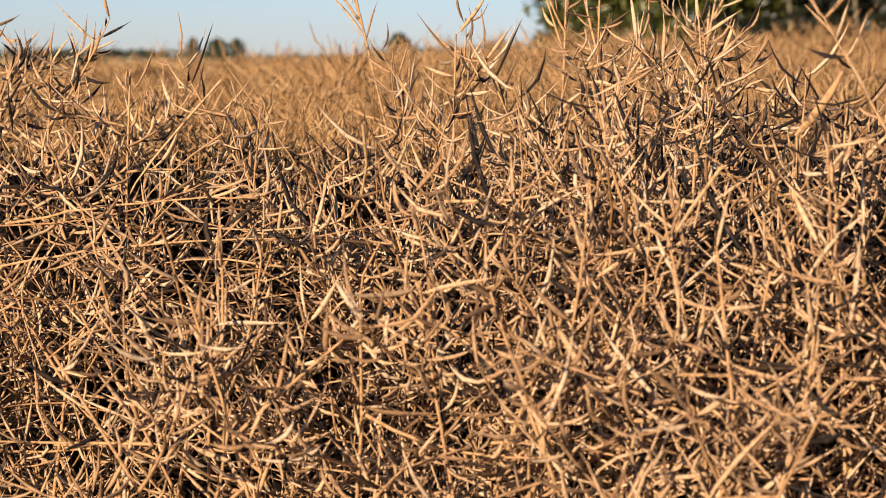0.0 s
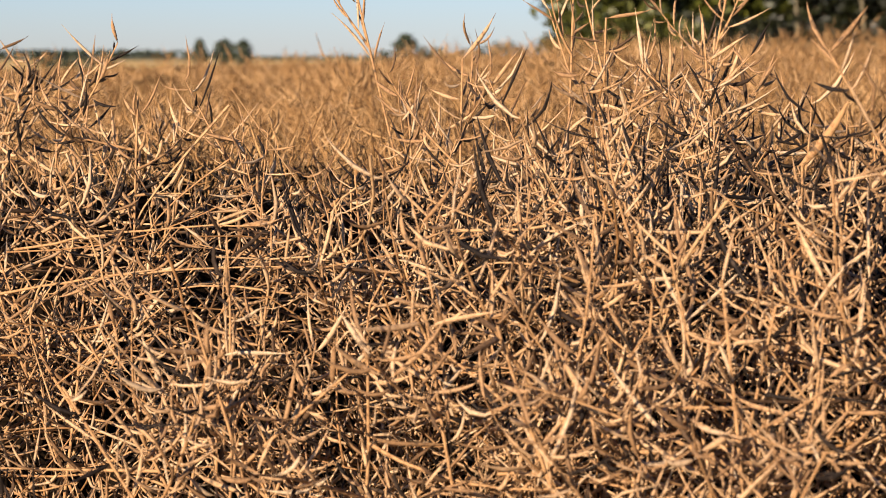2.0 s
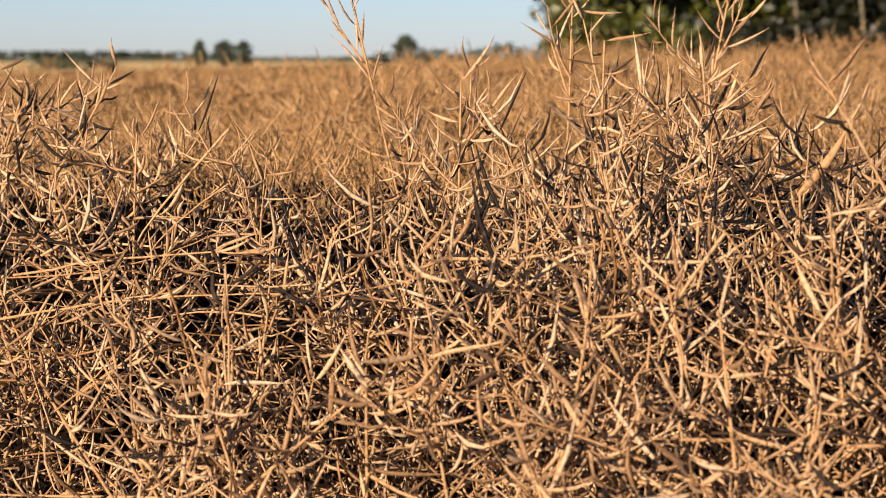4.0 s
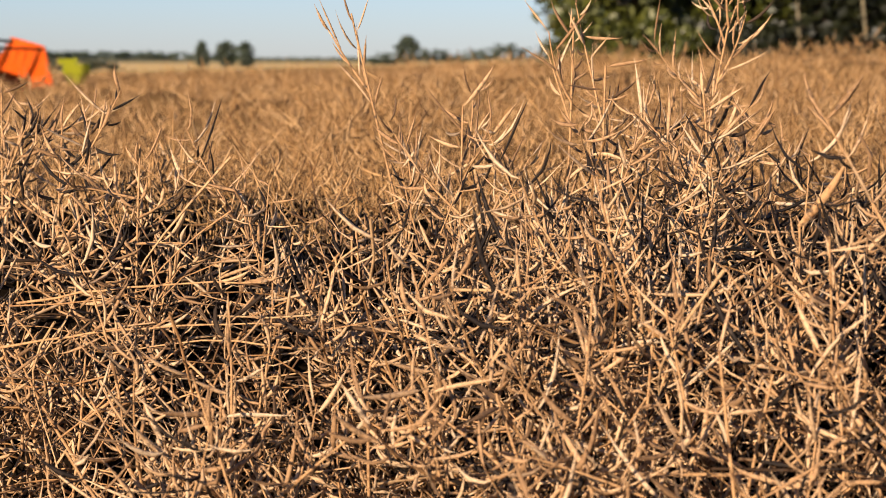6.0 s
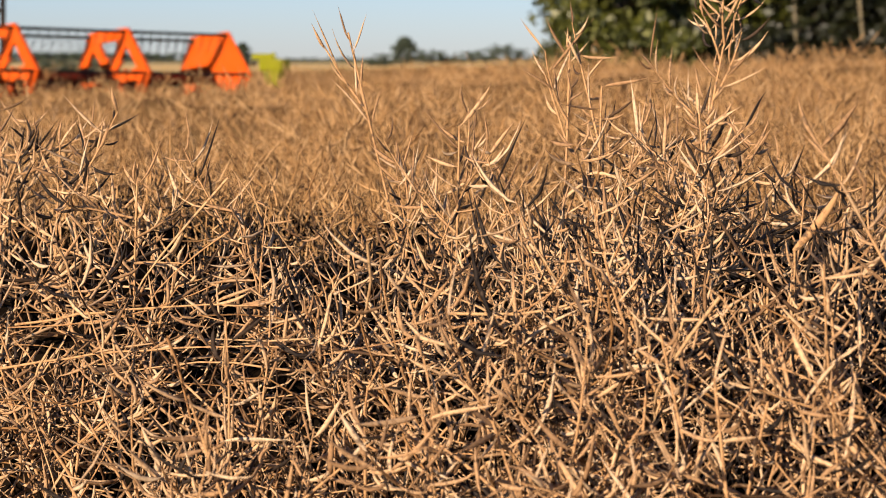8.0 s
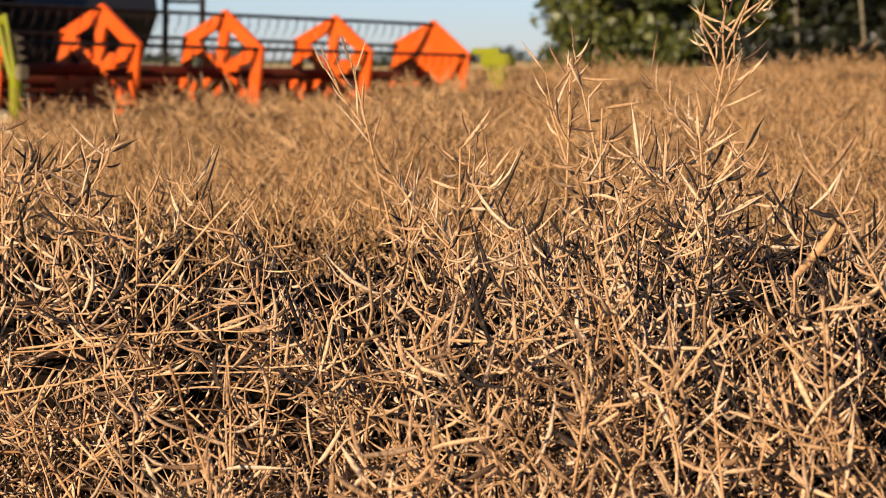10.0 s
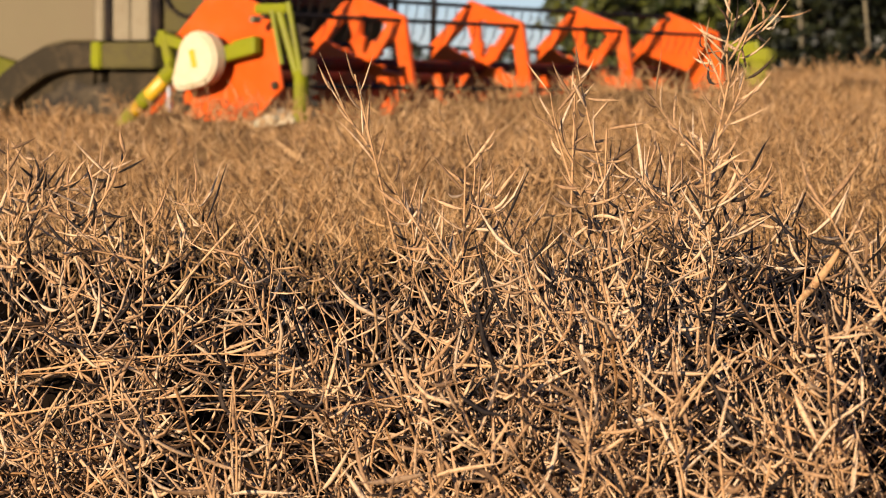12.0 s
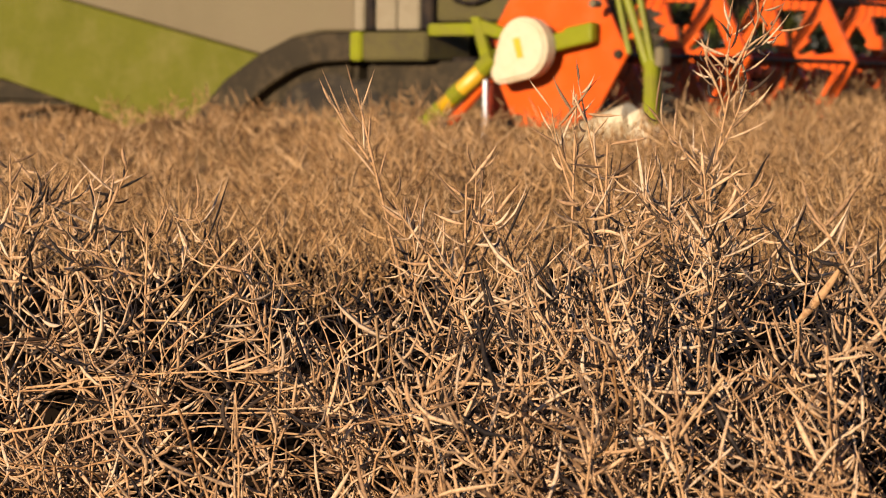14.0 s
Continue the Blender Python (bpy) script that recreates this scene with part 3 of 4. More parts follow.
def build_field():
    rng = np.random.default_rng(21)
    # middle field: bunches of pods on stalks
    n, per = 4900, 13
    y = 5.4 + 21 * rng.uniform(0, 1, n) ** 1.35
    x = rng.uniform(-1, 1, n) * (0.20 * y + 0.5)
    keep = y > front(np.clip(x, -1.6, 1.2)) + 1.6
    x, y = x[keep], y[keep]
    n = len(x)
    top = top_of_crop(x, y) + rng.normal(-0.02, 0.05, n) + (rng.uniform(0, 1, n) < 0.06) * (y < 11) * rng.uniform(0.05, 0.18, n)
    lean = rng.normal(0, 0.12, (n, 2))
    s = np.array([0, 0.5, 1.0])
    stem = np.stack([x[:, None] + lean[:, :1] * s, y[:, None] + lean[:, 1:] * s, np.broadcast_to(top[:, None], (n, 3)) - 0.55 * (1 - s)], -1)
    v0, q0 = tubes(stem, np.broadcast_to(np.array([0.004, 0.003, 0.0015]), (n, 3)), 3)
    u = rng.uniform(0.15, 1, (n, per))
    base_p = stem[:, None, 0] + (stem[:, None, 2] - stem[:, None, 0]) * u[..., None]
    az = rng.uniform(0, 2 * np.pi, (n, per))
    off = rng.uniform(0, 0.16, (n, per)) * (1.15 - u)
    base_p = base_p + np.stack([np.cos(az) * off, np.sin(az) * off, off * 0.5], -1)
    w = unit(np.stack([np.cos(az), np.sin(az), rng.normal(0.7, 0.6, (n, per))], -1))
    p = base_p.reshape(-1, 3)
    m = len(p)
    pp, rr = pod_paths(rng, p, w.reshape(-1, 3), rng.uniform(0.06, 0.11, m), rng.uniform(0.0026, 0.0042, m) * np.repeat(1 + np.clip((y - 7) / 18, 0, 0.7), per), np.array([0, 0.5, 1.0]), np.array([0.4, 1.0, 0.1]))
    v1, q1 = tubes(pp, rr, 3)
    # thinner cover beside the open middle
    n3 = 9000
    x3 = rng.uniform(-24, 24, n3)
    y3 = 5.5 + 55 * rng.uniform(0, 1, n3) ** 1.5
    ok = (np.abs(x3) > 0.20 * y3 + 0.4) & (y3 > 3.3 - 0.75 * np.clip(x3, -3.5, 2.3) + 1.7)
    x3, y3 = x3[ok], y3[ok]
    n3 = len(x3)
    w3 = unit(np.stack([rng.normal(0, 0.6, n3), rng.normal(0, 0.6, n3), np.ones(n3)], -1))
    p3, r3 = pod_paths(rng, np.stack([x3, y3, top_of_crop(x3, y3) - 0.3], -1), w3, rng.uniform(0.2, 0.35, n3), rng.uniform(0.008, 0.016, n3), np.array([0, 0.5, 1.0]), np.array([0.6, 1.0, 0.1]))
    v3, q3 = tubes(p3, r3, 3)
    # far field: coarser tufts
    n2 = 36000
    y2 = 25 + 71 * rng.uniform(0, 1, n2) ** 1.2
    x2 = rng.uniform(-1, 1, n2) * (0.20 * y2 + 0.5)
    z2 = top_of_crop(x2, y2) + rng.normal(-0.16, 0.05, n2)
    w2 = unit(np.stack([rng.normal(0, 0.6, n2), rng.normal(0, 0.6, n2), np.ones(n2)], -1))
    p2, r2 = pod_paths(rng, np.stack([x2, y2, z2 - 0.1], -1), w2, rng.uniform(0.10, 0.22, n2), rng.uniform(0.008, 0.016, n2), np.array([0, 0.5, 1.0]), np.array([0.6, 1.0, 0.1]))
    v2, q2 = tubes(p2, r2, 3)
    v = np.concatenate([v0, v1, v2, v3])
    q = np.concatenate([q0, q1 + len(v0), q2 + len(v0) + len(v1), q3 + len(v0) + len(v1) + len(v2)])
    ob = link("rapeseed_field", mesh_quads("rapeseed_field", v, q), POD_FAR)
    tagged(ob, "wide field of ripe tan rapeseed with tangled dry pods", "crop", kind="stuff")
    # closed lower layer of the crop, where stalks shut out the view
    xs = np.concatenate([[-60, -40, -28], np.arange(-22, 22.1, 0.5), [28, 40, 60]])
    ys = np.concatenate([np.arange(7.2, 30, 0.4), np.arange(30, 97, 1.2)])
    gx, gy = np.meshgrid(xs, ys, indexing="ij")
    gz = top_of_crop(gx, gy) - 0.24 + 0.10 * np.clip((gy - 9) / 5, 0, 1) + rng.normal(0, 0.035, gx.shape)
    gz[:, 0] = 0.2
    v = np.stack([gx, gy, gz], -1).reshape(-1, 3)
    n, k = len(xs), len(ys)
    i, j = np.meshgrid(np.arange(n - 1), np.arange(k - 1), indexing="ij")
    q = np.stack([i * k + j, (i + 1) * k + j, (i + 1) * k + j + 1, i * k + j + 1], -1).reshape(-1, 4)
    ob = link("crop_layer", mesh_quads("crop_layer", v, q), CANOPY)
    tagged(ob, "dense brown layer of crossed rapeseed stalks below the pods", "crop", kind="stuff")


def build_crop_inside():
    """A dark sheet for shade inside the crop's edge, and the tangle round it."""
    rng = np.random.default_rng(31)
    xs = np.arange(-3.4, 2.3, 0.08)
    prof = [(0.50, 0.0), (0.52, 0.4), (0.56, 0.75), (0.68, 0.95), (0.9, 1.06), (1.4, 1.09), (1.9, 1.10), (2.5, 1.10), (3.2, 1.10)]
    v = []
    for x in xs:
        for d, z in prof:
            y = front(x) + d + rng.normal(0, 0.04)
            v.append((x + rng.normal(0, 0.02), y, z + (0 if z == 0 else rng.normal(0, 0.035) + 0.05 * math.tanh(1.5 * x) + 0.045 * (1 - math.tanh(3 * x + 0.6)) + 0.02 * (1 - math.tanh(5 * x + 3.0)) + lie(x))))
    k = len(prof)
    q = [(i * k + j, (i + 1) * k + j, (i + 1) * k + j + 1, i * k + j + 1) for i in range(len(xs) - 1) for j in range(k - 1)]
    ob = link("stalk_mass", mesh_quads("stalk_mass", np.array(v), np.array(q)), GAP_SHADE, smooth=False)
    tagged(ob, "near-black sheet standing in for shade inside the crop edge", "crop", kind="stuff")
    # crossed old stalks
    n = 1180
    x = np.where(np.arange(n) < 1000, rng.uniform(-2.2, 1.6, n), rng.uniform(-1.1, 0.2, n))
    p = np.stack([x, front(x) + np.where(np.arange(n) < 1000, rng.uniform(0.1, 2.0, n), rng.uniform(0.35, 0.55, n)), rng.uniform(0.6, 1.22, n) + 0.05 * np.tanh(1.5 * x)], -1)
    w = unit(rng.normal(0, 1, (n, 3)) * np.array([1, 0.7, 0.9])) * rng.uniform(0.05, 0.20, (n, 1))
    sag = rng.normal(0, 0.045, (n, 3))
    t = np.array([-1.0, -0.5, 0.0, 0.5, 1.0])
    path = p[:, None] + w[:, None] * t[None, :, None] + sag[:, None] * (t ** 2)[None, :, None]
    v, q = tubes(path, np.broadcast_to(np.array([0.0024, 0.0027, 0.0026, 0.0024, 0.0018]), (n, 5)) * rng.uniform(0.6, 1.3, (n, 1)), 4)
    ob = link("stalk_tangle", mesh_quads("stalk_tangle", v, q), OLD, smooth=True)
    tagged(ob, "crossed grey-brown rapeseed stalks within the crop", "crop", kind="stuff")
    # long bent stems crossing the crop's face
    n = 330
    x = rng.uniform(-1.5, 1.2, n)
    p = np.stack([x, front(x) + rng.uniform(0.0, 0.6, n), rng.uniform(0.62, 1.26, n) + 0.08 * np.tanh(1.5 * x)], -1)
    w = unit(rng.normal(0, 1, (n, 3)) * np.array([1.0, 0.5, 0.8])) * rng.uniform(0.08, 0.26, (n, 1))
    sag = rng.normal(0, 0.05, (n, 3))
    t = np.linspace(-1, 1, 8)
    path = p[:, None] + w[:, None] * t[None, :, None] + sag[:, None] * (t ** 2)[None, :, None] + 0.006 * np.sin(4 * t)[None, :, None]
    v, q = tubes(path, np.linspace(0.0024, 0.0011, 8)[None] * rng.uniform(0.6, 1.2, (n, 1)), 5)
    ob = link("bent_stems", mesh_quads("bent_stems", v, q), STALK)
    tagged(ob, "long thin bent stems crossing the face of the crop", "crop", kind="stuff")
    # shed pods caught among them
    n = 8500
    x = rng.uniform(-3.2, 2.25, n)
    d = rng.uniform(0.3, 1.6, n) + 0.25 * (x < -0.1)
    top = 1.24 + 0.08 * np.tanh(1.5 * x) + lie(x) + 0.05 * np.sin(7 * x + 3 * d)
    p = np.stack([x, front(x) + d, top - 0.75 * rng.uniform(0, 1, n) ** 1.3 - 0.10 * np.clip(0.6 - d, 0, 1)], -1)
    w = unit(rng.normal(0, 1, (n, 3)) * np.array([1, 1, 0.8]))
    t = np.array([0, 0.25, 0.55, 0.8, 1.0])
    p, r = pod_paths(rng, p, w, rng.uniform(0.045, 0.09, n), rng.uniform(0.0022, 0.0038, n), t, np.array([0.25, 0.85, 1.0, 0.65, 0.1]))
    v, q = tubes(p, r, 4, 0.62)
    ob = link("caught_pods", mesh_quads("caught_pods", v, q), POD_SHADED)
    tagged(ob, "tangle of shed dry pods caught among the stalks, some blackened, most darkened for inner shade", "crop", kind="stuff")


# ---- the combine harvester ----
HEADING, COURSE, SPEED, REEL_RATE = -38.4, -37.7, 1.47, 111.4
WIDTH, REEL_X, REEL_Z, REEL_R = 6.1, -0.03, 1.72, 0.55


def harvester_at(t):
    d = SPEED * (t - 12.5) - 0.11 * max(0.0, 8.6 - t)
    a = radians(COURSE)
    return pose(-1.085 + math.cos(a) * d, 16.29 + math.sin(a) * d, 0.01 + 0.053 * (t - 12.5), -1.0, 0, HEADING)


def hexagon(r, n=6):
    return [(r * math.sin(i * 2 * math.pi / n), r * math.cos(i * 2 * math.pi / n)) for i in range(n)]


def build_reel(parent):
    reel = new("reel")
    reel.parent = parent
    reel.matrix_basis = pose(REEL_X, 0, REEL_Z)
    r = REEL_R + 0.03
    for y in (0.0, WIDTH - 0.03):
        p = part("end_plate", plate(bmesh.new(), hexagon(r), y, y + 0.03), ORANGE, reel, "orange hexagonal reel end plate")
        for i in range(6):
            a = i * math.pi / 3
            bm = bmesh.new()
            rod(bm, (r * 0.9 * math.sin(a), y - 0.03, r * 0.9 * math.cos(a)), (r * 0.9 * math.sin(a), y + 0.06, r * 0.9 * math.cos(a)), 0.03, 10)
            part("bearing", bm, FENDER, p, "dark bat bearing")
    for k in (1, 2, 3):
        y = WIDTH * k / 4
        bm = bmesh.new()
        div = 72
        edge = lambda a: math.cos(math.pi / 6) / math.cos(a % (math.pi / 3) - math.pi / 6)
        rings = []
        for f, round_ in ((0.0, True), (0.17, True), (0.44, False), (0.76, False), (1.0, False)):
            rings.append([bm.verts.new((r * f * (1 if round_ else edge(i * 2 * math.pi / div)) * math.sin(i * 2 * math.pi / div), y - 0.02,
                                        r * f * (1 if round_ else edge(i * 2 * math.pi / div)) * math.cos(i * 2 * math.pi / div))) if f else None for i in range(div)])
        hub = bm.verts.new((0, y - 0.02, 0))
        fs = []
        for i in range(div):
            n = (i + 1) % div
            fs.append(bm.faces.new((hub, rings[1][i], rings[1][n])))
            fs.append(bm.faces.new((rings[3][i], rings[4][i], rings[4][n], rings[3][n])))
            if i % 12 in (8, 9, 10, 11, 0, 1, 2, 3):
                fs.append(bm.faces.new((rings[1][i], rings[2][i], rings[2][n], rings[1][n])))
            if i % 12 in (10, 11, 0, 1):
                fs.append(bm.faces.new((rings[2][i], rings[3][i], rings[3][n], rings[2][n])))
        bmesh.ops.delete(bm, geom=[v for v in bm.verts if not v.link_faces], context="VERTS")
        ex = bmesh.ops.extrude_face_region(bm, geom=fs)
        bmesh.ops.translate(bm, vec=(0, 0.04, 0), verts=[g for g in ex["geom"] if isinstance(g, bmesh.types.BMVert)])
        part("spider", bm, ORANGE, reel, "orange six-sided reel support with open cut-outs")
    bm = bmesh.new()
    rod(bm, (0, 0.02, 0), (0, WIDTH - 0.05, 0), 0.055, 18)
    part("reel_tube", bm, RED, reel, "dark red central reel tube")
    bats = []
    bm = bmesh.new()
    rod(bm, (0, 0, 0), (0, WIDTH - 0.04, 0), 0.017, 8)
    for i in range(46):
        y = 0.1 + i * (WIDTH - 0.25) / 45
        rod(bm, (0, y, -0.02), (-0.025, y + 0.01, -0.10), 0.006, 5)
        rod(bm, (-0.025, y + 0.01, -0.10), (-0.075, y, -0.19), 0.005, 5, 0.002)
    me = bpy.data.meshes.new("bat")
    bm.to_mesh(me)
    bm.free()
    me.materials.append(BLACK)
    for i in range(6):
        b = new("bat", me)
        b["label"] = "dark reel bat with a row of hanging tines"
        b.parent = reel
        a = i * math.pi / 3
        b.matrix_basis = pose((REEL_R - 0.02) * math.sin(a), 0.02, (REEL_R - 0.02) * math.cos(a))
        bats.append((b, a))
    return reel, bats


def build_wheel(parent, x, y0, y1, r):
    w = new("wheel")
    w.parent = parent
    w.matrix_basis = pose(x, (y0 + y1) / 2, r)
    h = (y1 - y0) / 2
    bm = bmesh.new()
    prof = [(0.50, -h * 0.8), (0.8, -h), (0.93, -h * 0.95), (0.98, -h * 0.7), (0.985, 0), (0.98, h * 0.7), (0.93, h * 0.95), (0.8, h), (0.50, h * 0.8)]
    seg = 44
    rings = []
    for i in range(seg):
        k = 1.0 if i % 4 < 2 else 0.955
        rings.append([bm.verts.new((r * p * (k if p > 0.9 else 1) * math.sin(2 * math.pi * i / seg), y, r * p * (k if p > 0.9 else 1) * math.cos(2 * math.pi * i / seg))) for p, y in prof])
    for i in range(seg):
        a, b = rings[i], rings[(i + 1) % seg]
        for j in range(len(prof) - 1):
            bm.faces.new((a[j], b[j], b[j + 1], a[j + 1]))
    part("tyre", bm, RUBBER, w, "dusty black lugged tyre", True)
    bm = bmesh.new()
    rod(bm, (0, -h * 0.55, 0), (0, h * 0.55, 0), r * 0.51, 28)
    rod(bm, (0, -h * 0.75, 0), (0, -h * 0.5, 0), r * 0.2, 16)
    part("rim", bm, LIME, w, "dusty lime wheel rim")
    return w


def build_harvester():
    hv = thing("combine_harvester", harvester_at(0), "lime green and grey combine harvester with an orange reel", "combine harvester")
    N, F = 1.45, 4.65
    # side panels
    part("side_panel", plate(bmesh.new(), [(-8.2, 2.62), (-6.29, 2.21), (-4.02, 1.735), (-3.65, 1.88), (-3.40, 1.92), (-3.03, 1.92), (-3.03, 3.5), (-8.2, 3.5)], N, N + 0.08, 0.02), GREY, hv, "warm grey upper side panel")
    part("lower_panel", plate(bmesh.new(), [(-8.2, 2.612), (-6.29, 2.202), (-4.02, 1.727), (-4.40, 1.52), (-4.76, 1.24), (-4.95, 0.95), (-5.5, 1.05), (-6.02, 1.25), (-7.19, 1.52), (-8.2, 1.66)], N - 0.004, N + 0.06, 0.012), OLIVE, hv, "lime green lower side panel")
    part("side_panel", plate(bmesh.new(), [(-8.2, 1.7), (-4.6, 1.5), (-3.4, 1.92), (-3.03, 1.92), (-3.03, 3.5), (-8.2, 3.5)], F - 0.08, F, 0.02), GREY, hv, "warm grey upper side panel")
    bm = bmesh.new()
    box(bm, -8.15, N + 0.09, 1.3, -3.1, F - 0.09, 3.46, 0.05)
    part("body", bm, FENDER, hv, "dark inner body")
    bm = bmesh.new()
    box(bm, -7.6, N + 0.2, 3.47, -3.6, F - 0.2, 3.9, 0.12)
    part("grain_tank", bm, GREY, hv, "grey grain tank top")
    # fender arch
    outer = [(-4.78, 1.20), (-4.40, 1.53), (-4.02, 1.74), (-3.65, 1.875), (-3.40, 1.905), (-3.03, 1.91)]
    inner = [(-3.03, 1.69), (-3.40, 1.67), (-3.62, 1.62), (-3.90, 1.49), (-4.20, 1.30), (-4.50, 1.05)]
    part("fender", plate(bmesh.new(), outer + inner, N - 0.05, N + 0.75, 0.012), FENDER, hv, "dark grey curved wheel fender")
    bm = bmesh.new()
    box(bm, -3.9, N + 0.25, 1.0, -2.0, N + 0.9, 1.72, 0.03)
    part("axle_housing", bm, BLACK, hv, "dark axle housing")
    wheels = [build_wheel(hv, -3.35, N + 0.05, N + 0.75, 0.82), build_wheel(hv, -3.35, F - 0.75, F - 0.05, 0.82),
              build_wheel(hv, -7.2, N + 0.2, N + 0.7, 0.62), build_wheel(hv, -7.2, F - 0.7, F - 0.2, 0.62)]
    # platform and ladder
    bm = bmesh.new()
    # Dull olive stands for shade on the lime platform; only its end stays lime.
    box(bm, -2.90, N - 0.05, 1.69, -2.25, N + 0.5, 1.91, 0.015)
    part("platform", bm, PLATFORM, hv, "lime cab platform, shade put into its dull olive colour")
    bm = bmesh.new()
    box(bm, -3.03, N - 0.06, 1.69, -2.904, N + 0.5, 1.915, 0.015)
    part("platform_end", bm, LIME, hv, "lime green platform end")
    bm = bmesh.new()
    box(bm, -3.0, N + 0.12, 1.15, -1.5, N + 0.2, 1.685, 0.02)
    part("skirt_panel", bm, FENDER, hv, "dark dusty skirt panel")
    bm = bmesh.new()
    box(bm, -2.26, N - 0.03, 1.88, -1.45, N + 0.05, 1.97, 0.012)
    part("platform_rail", bm, LIME, hv)
    for x0, x1, mt in ((-3.03, -2.93, PALE), (-2.91, -2.83, BLACK), (-2.81, -2.60, PALE), (-2.585, -2.37, PALE), (-2.35, -2.24, BLACK)):
        bm = bmesh.new()
        box(bm, x0, N, 1.93, x1, N + 0.06, 3.4, 0.01)
        part("cab_post", bm, mt, hv)
    bm = bmesh.new()
    box(bm, -2.22, N + 0.03, 1.99, -1.50, N + 0.07, 3.4, 0.015)
    part("step_panel", bm, PLATFORM, hv, "dusty olive-grey panel beside the cab steps")
    bm = bmesh.new()
    loop = [(-1.86 + 0.30 * math.cos(a), N - 0.01, 2.36 + 0.24 * math.sin(a)) for a in np.linspace(2.6, 6.6, 13)]
    for a, b in zip(loop, loop[1:]):
        rod(bm, a, b, 0.017, 8)
    part("hose", bm, BLACK, hv, "looped black hydraulic hose", True)
    # cab
    bm = bmesh.new()
    plate(bm, [(-3.0, 1.75), (-2.05, 1.75), (-1.78, 2.3), (-1.95, 3.5), (-3.0, 3.5)], 2.15, 4.0, 0.05)
    part("cab", bm, glass, hv, "dark tinted cab glazing")
    bm = bmesh.new()
    box(bm, -3.05, 2.05, 3.5, -1.65, 4.1, 3.65, 0.05)
    part("cab_roof", bm, GREY, hv)
    bm = bmesh.new()
    for x, y in ((-1.98, 4.25), (-1.80, 4.6)):
        rod(bm, (x, y, 1.5), (x, y, 3.3), 0.03, 8)
    rod(bm, (-1.98, 4.25, 2.45), (-1.80, 4.6, 2.45), 0.02, 8)
    part("hand_rail", bm, BLACK, hv, "black steel hand rail")
    bm = bmesh.new()
    plate(bm, [(-2.6, 1.6), (-1.0, 1.35), (-1.0, 0.5), (-2.6, 1.0)], 2.3, 3.8, 0.03)
    part("feeder_house", bm, BLACK, hv, "black feeder house")
    # header
    bm = bmesh.new()
    plate(bm, [(-1.05, 0.35), (-0.98, 0.35), (-0.98, 1.60), (-1.05, 1.60)], 0.58, WIDTH - 0.02, 0)
    plate(bm, [(-1.0, 0.35), (0.55, 0.28), (0.55, 0.32), (-1.0, 0.40)], 0.02, WIDTH - 0.02, 0)
    part("header_trough", bm, RED, hv, "dark red header back wall and floor")
    bm = bmesh.new()
    rod(bm, (-1.0, 0.58, 1.63), (-1.0, WIDTH - 0.02, 1.63), 0.06, 12)
    part("header_beam", bm, RED, hv, "dark red header beam")
    bm = bmesh.new()
    rod(bm, (-0.6, 0.05, 0.82), (-0.6, WIDTH - 0.05, 0.82), 0.2, 20)
    for i in range(120):
        a, y = i * 0.6, 0.1 + i * (WIDTH - 0.2) / 120
        rod(bm, (-0.6, y, 0.82), (-0.6 + 0.33 * math.sin(a), y + 0.02, 0.82 + 0.33 * math.cos(a)), 0.025, 4)
    part("auger", bm, FENDER, hv, "steel intake auger")
    for y in (-0.12, WIDTH + 0.04):
        bm = bmesh.new()
        plate(bm, [(-1.05, 0.3), (0.5, 0.25), (0.62, 0.6), (0.45, 0.9), (-0.6, 1.0), (-1.05, 1.05)], y, y + 0.07, 0.01)
        part("header_side", bm, ORANGE, hv, "orange header side sheet")
        bm = bmesh.new()
        s = -1 if y < 0 else 1
        yy = y - 0.05 if y < 0 else y + 0.1
        dz = 0.0 if y < 0 else -0.12
        rod(bm, (0.63, yy, 2.12 + dz), (0.82, yy, 1.62 + dz), 0.028, 8)
        rod(bm, (0.60, yy - 0.03, 2.08 + dz), (0.70, yy - 0.03, 1.70 + dz), 0.018, 8)
        rod(bm, (0.73, yy, 2.14 + dz), (0.86, yy, 1.62 + dz), 0.019, 8)
        box(bm, 0.81, yy - 0.035, 0.5, 0.90, yy + 0.035, 1.66 + dz, 0.012)
        box(bm, 0.42, yy - 0.03, 2.06 + dz, 0.74, yy + 0.03, 2.13 + dz, 0.012)
        if y > 0:
            box(bm, 0.56, yy - 0.07, 1.82, 0.92, yy + 0.07, 1.95, 0.02)
            box(bm, 0.70, yy - 0.06, 1.10, 0.86, yy + 0.06, 1.82, 0.015)
        p = part("side_knife", bm, LIME, hv, "lime green upright side knife")
        for i in range(15):
            bm = bmesh.new()
            z = 1.95 + dz - 0.075 * i
            x = 0.80 + 0.22 * (1.95 + dz - z) * (z > 1.45) + 0.11 * (z <= 1.45)
            plate(bm, [(x, z - 0.03), (x + 0.10, z), (x, z + 0.03)], yy + 0.045, yy + 0.06, 0)
            box(bm, x - 0.03, yy + 0.04, z - 0.037, x + 0.005, yy + 0.065, z + 0.037, 0)
            part("blade_tooth", bm, RUBBER, p, "dark steel blade tooth")
        bm = bmesh.new()
        rod(bm, (0.42, yy - 0.05, 2.02 + dz), (0.42, yy + 0.03, 2.02 + dz), 0.025, 12)
        part("pivot", bm, GREY, p)
        bm = bmesh.new()
        box(bm, 0.90, yy - 0.05, 1.62 + dz, 0.96, yy + 0.05, 1.74 + dz, 0.01)
        part("bracket", bm, GREY, p)
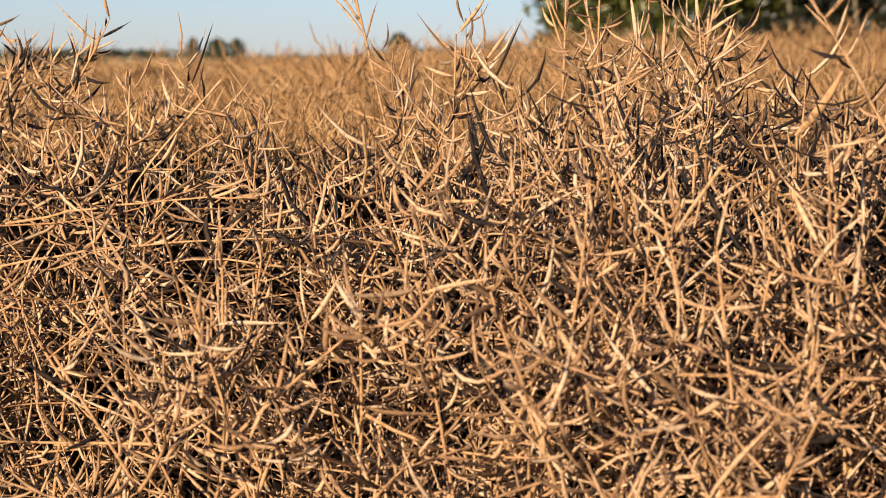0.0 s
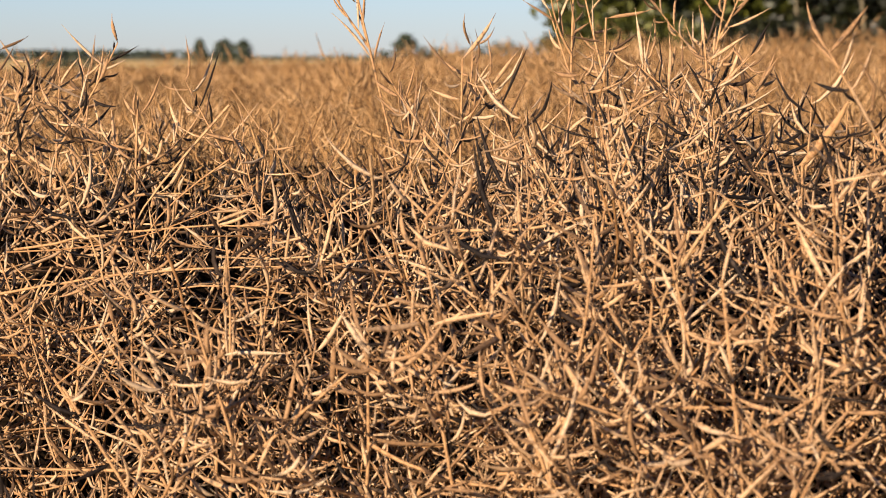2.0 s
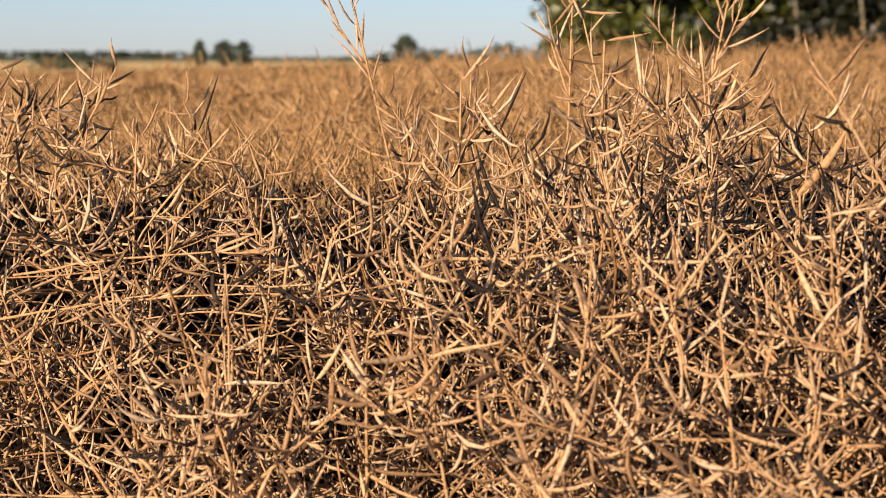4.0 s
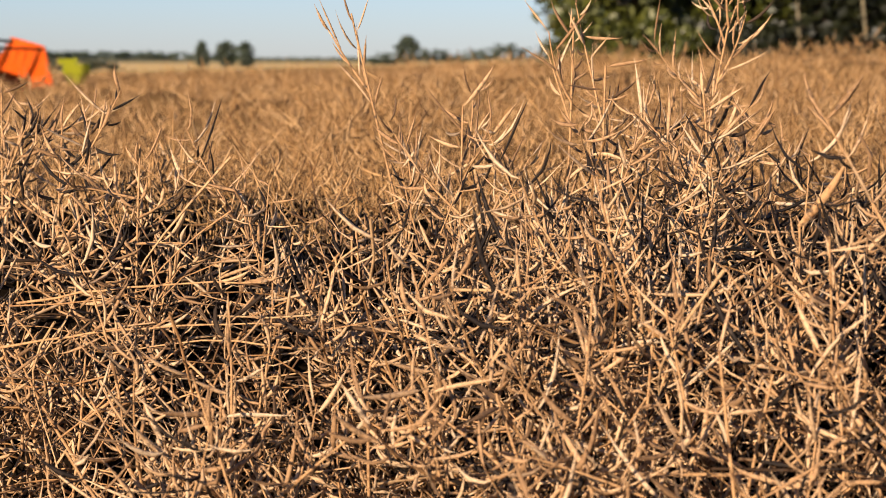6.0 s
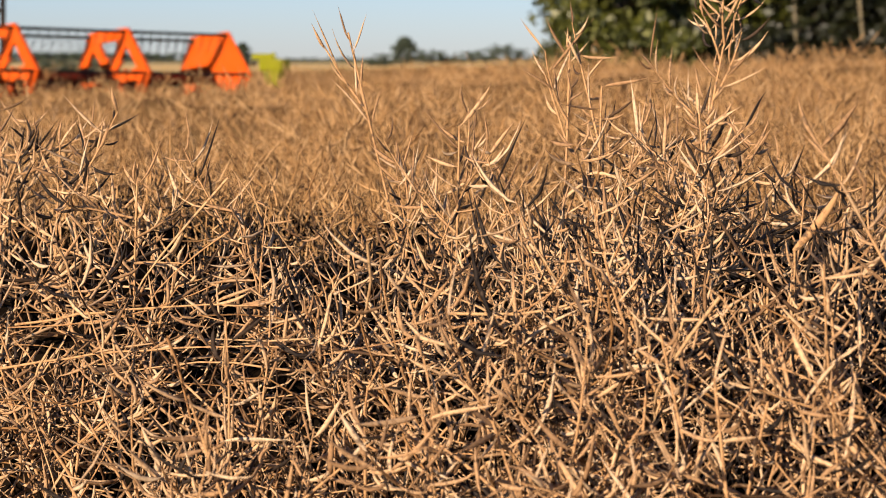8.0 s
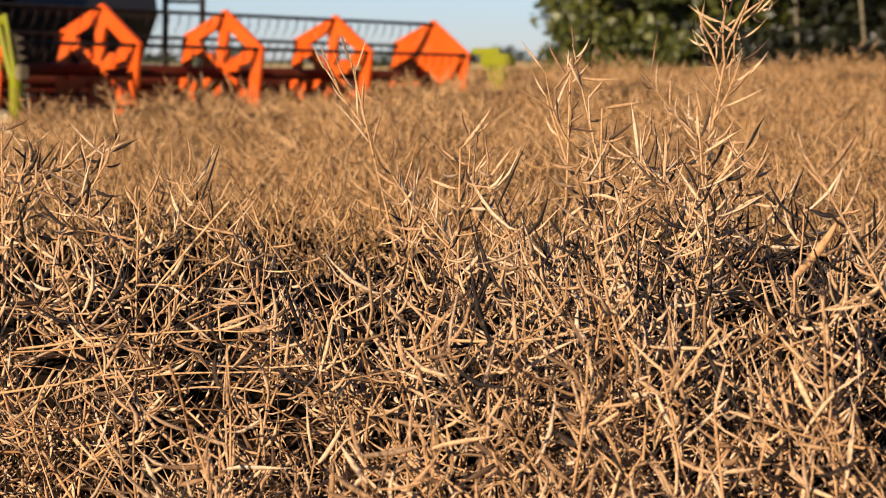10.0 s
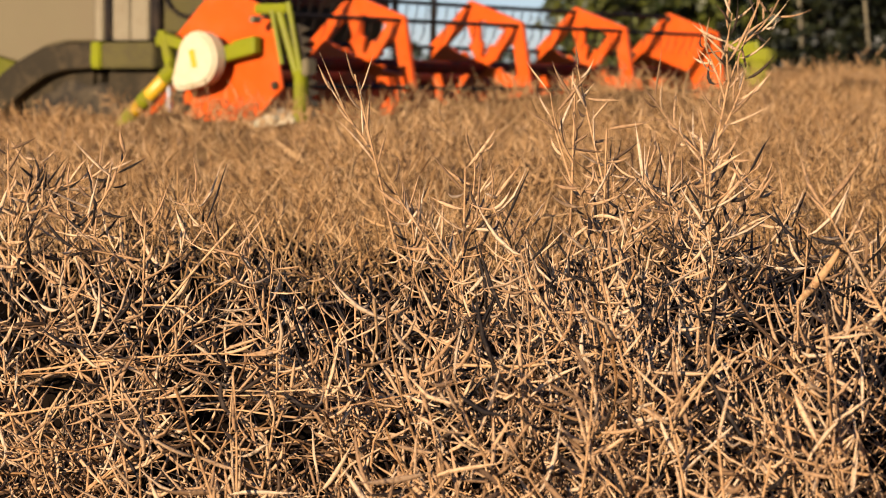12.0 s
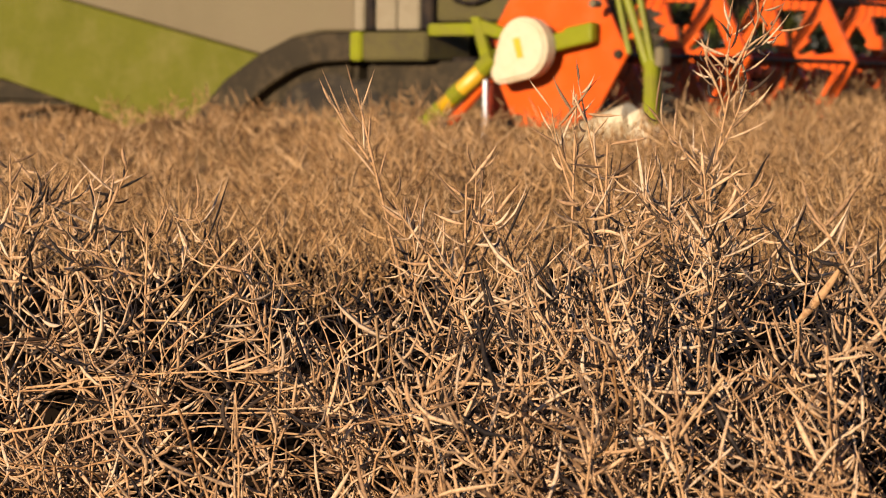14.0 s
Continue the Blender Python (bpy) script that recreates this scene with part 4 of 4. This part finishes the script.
        bm = bmesh.new()
        rod(bm, (0.2, yy, 1.05), (0.72, yy, 1.28), 0.16, 12, 0.12)
        rod(bm, (0.72, yy, 1.28), (1.6, yy, 0.35), 0.12, 12, 0.02)
        part("crop_divider", bm, CREAM, hv, "cream crop divider")
    # reel arms and drive on both ends
    y = -0.12
    bm = bmesh.new()
    plate(bm, [(-0.52, 1.72), (-0.3, 1.77), (0.13, 1.85), (0.13, 1.872), (0.35, 1.91), (0.35, 1.775), (0.13, 1.735), (-0.25, 1.66), (-0.52, 1.58)], y, y + 0.09, 0.01)
    plate(bm, [(-0.62, 1.95), (-0.3, 1.86), (-0.3, 1.78), (-0.62, 1.86)], y - 0.02, y + 0.06, 0.006)
    plate(bm, [(-0.62, 1.95), (-0.55, 1.95), (-0.42, 1.60), (-0.50, 1.58)], y - 0.03, y + 0.02, 0.006)
    part("reel_arm", bm, LIME, hv, "lime green reel arm")
    bm = bmesh.new()
    big, small = Vector((-0.125, 1.74)), Vector((-0.30, 1.585))
    lean = math.atan2((small - big).y, (small - big).x)
    half = math.acos((0.20 - 0.08) / (small - big).length)
    pts = []
    for i in range(25):
        a = lean + half + (2 * math.pi - 2 * half) * i / 24
        pts.append((big.x + 0.20 * math.cos(a), big.y + 0.20 * math.sin(a)))
    for i in range(9):
        a = lean - half + 2 * half * i / 8
        pts.append((small.x + 0.08 * math.cos(a), small.y + 0.08 * math.sin(a)))
    plate(bm, pts, -0.24, -0.13, 0.0)
    es = [e for e in bm.edges if abs(e.verts[0].co.y + 0.24) < 1e-4 and abs(e.verts[1].co.y + 0.24) < 1e-4]
    bmesh.ops.bevel(bm, geom=es, offset=0.022, segments=3, affect="EDGES")
    cover = part("drive_cover", bm, CREAM, hv, "cream rounded reel drive cover")
    bm = bmesh.new()
    plate(bm, [(-0.19, 1.80), (-0.135, 1.81), (-0.10, 1.68), (-0.15, 1.67)], -0.245, -0.238, 0)
    part("warning_sticker", bm, YELLOW, cover, "yellow warning sticker")
    bm = bmesh.new()
    rod(bm, (-0.44, -0.2, 1.62), (-0.86, -0.2, 1.30), 0.055, 12)
    ram = part("hydraulic_ram", bm, YELLOW, hv, "yellow hydraulic ram", True)
    bm = bmesh.new()
    rod(bm, (-0.36, -0.2, 1.68), (-0.47, -0.2, 1.60), 0.065, 12)
    rod(bm, (-0.64, -0.2, 1.47), (-0.72, -0.2, 1.41), 0.06, 12)
    rod(bm, (-0.80, -0.2, 1.345), (-0.95, -0.2, 1.23), 0.06, 12)
    part("collar", bm, LIME, ram)
    bm = bmesh.new()
    rod(bm, (-0.46, -0.12, 1.55), (-0.80, -0.12, 1.24), 0.035, 10)
    part("brace", bm, ORANGE, hv, "orange brace")
    bm = bmesh.new()
    rod(bm, (-0.47, -0.16, 1.0), (-0.47, -0.16, 1.56), 0.022, 10)
    part("piston_rod", bm, STEEL, hv, "bright chrome piston rod")
    reel, bats = build_reel(hv)
    return hv, reel, bats, wheels


build_ground()
build_distance()
build_wood()
build_field()
HARVESTER, REEL, BATS, WHEELS = build_harvester()
build_crop_inside()
build_heroes()
build_near_crop()


def motions():
    times = [i * 0.25 for i in range(57)]
    walk(HARVESTER, [(t, harvester_at(t)) for t in times])
    turn = lambda t: REEL_RATE * (t - 11.02)
    walk(REEL, [(t, pose(REEL_X, 0, REEL_Z, 0, turn(t), 0)) for t in times])
    for bat, a in BATS:
        r = REEL_R - 0.02
        walk(bat, [(t, pose(r * math.sin(a), 0.02, r * math.cos(a), 0, -turn(t), 0)) for t in times])
    for w in WHEELS:
        x, y, z = w.matrix_basis.translation
        walk(w, [(t, pose(x, y, z, 0, math.degrees(SPEED / z) * t, 0)) for t in times])


motions()
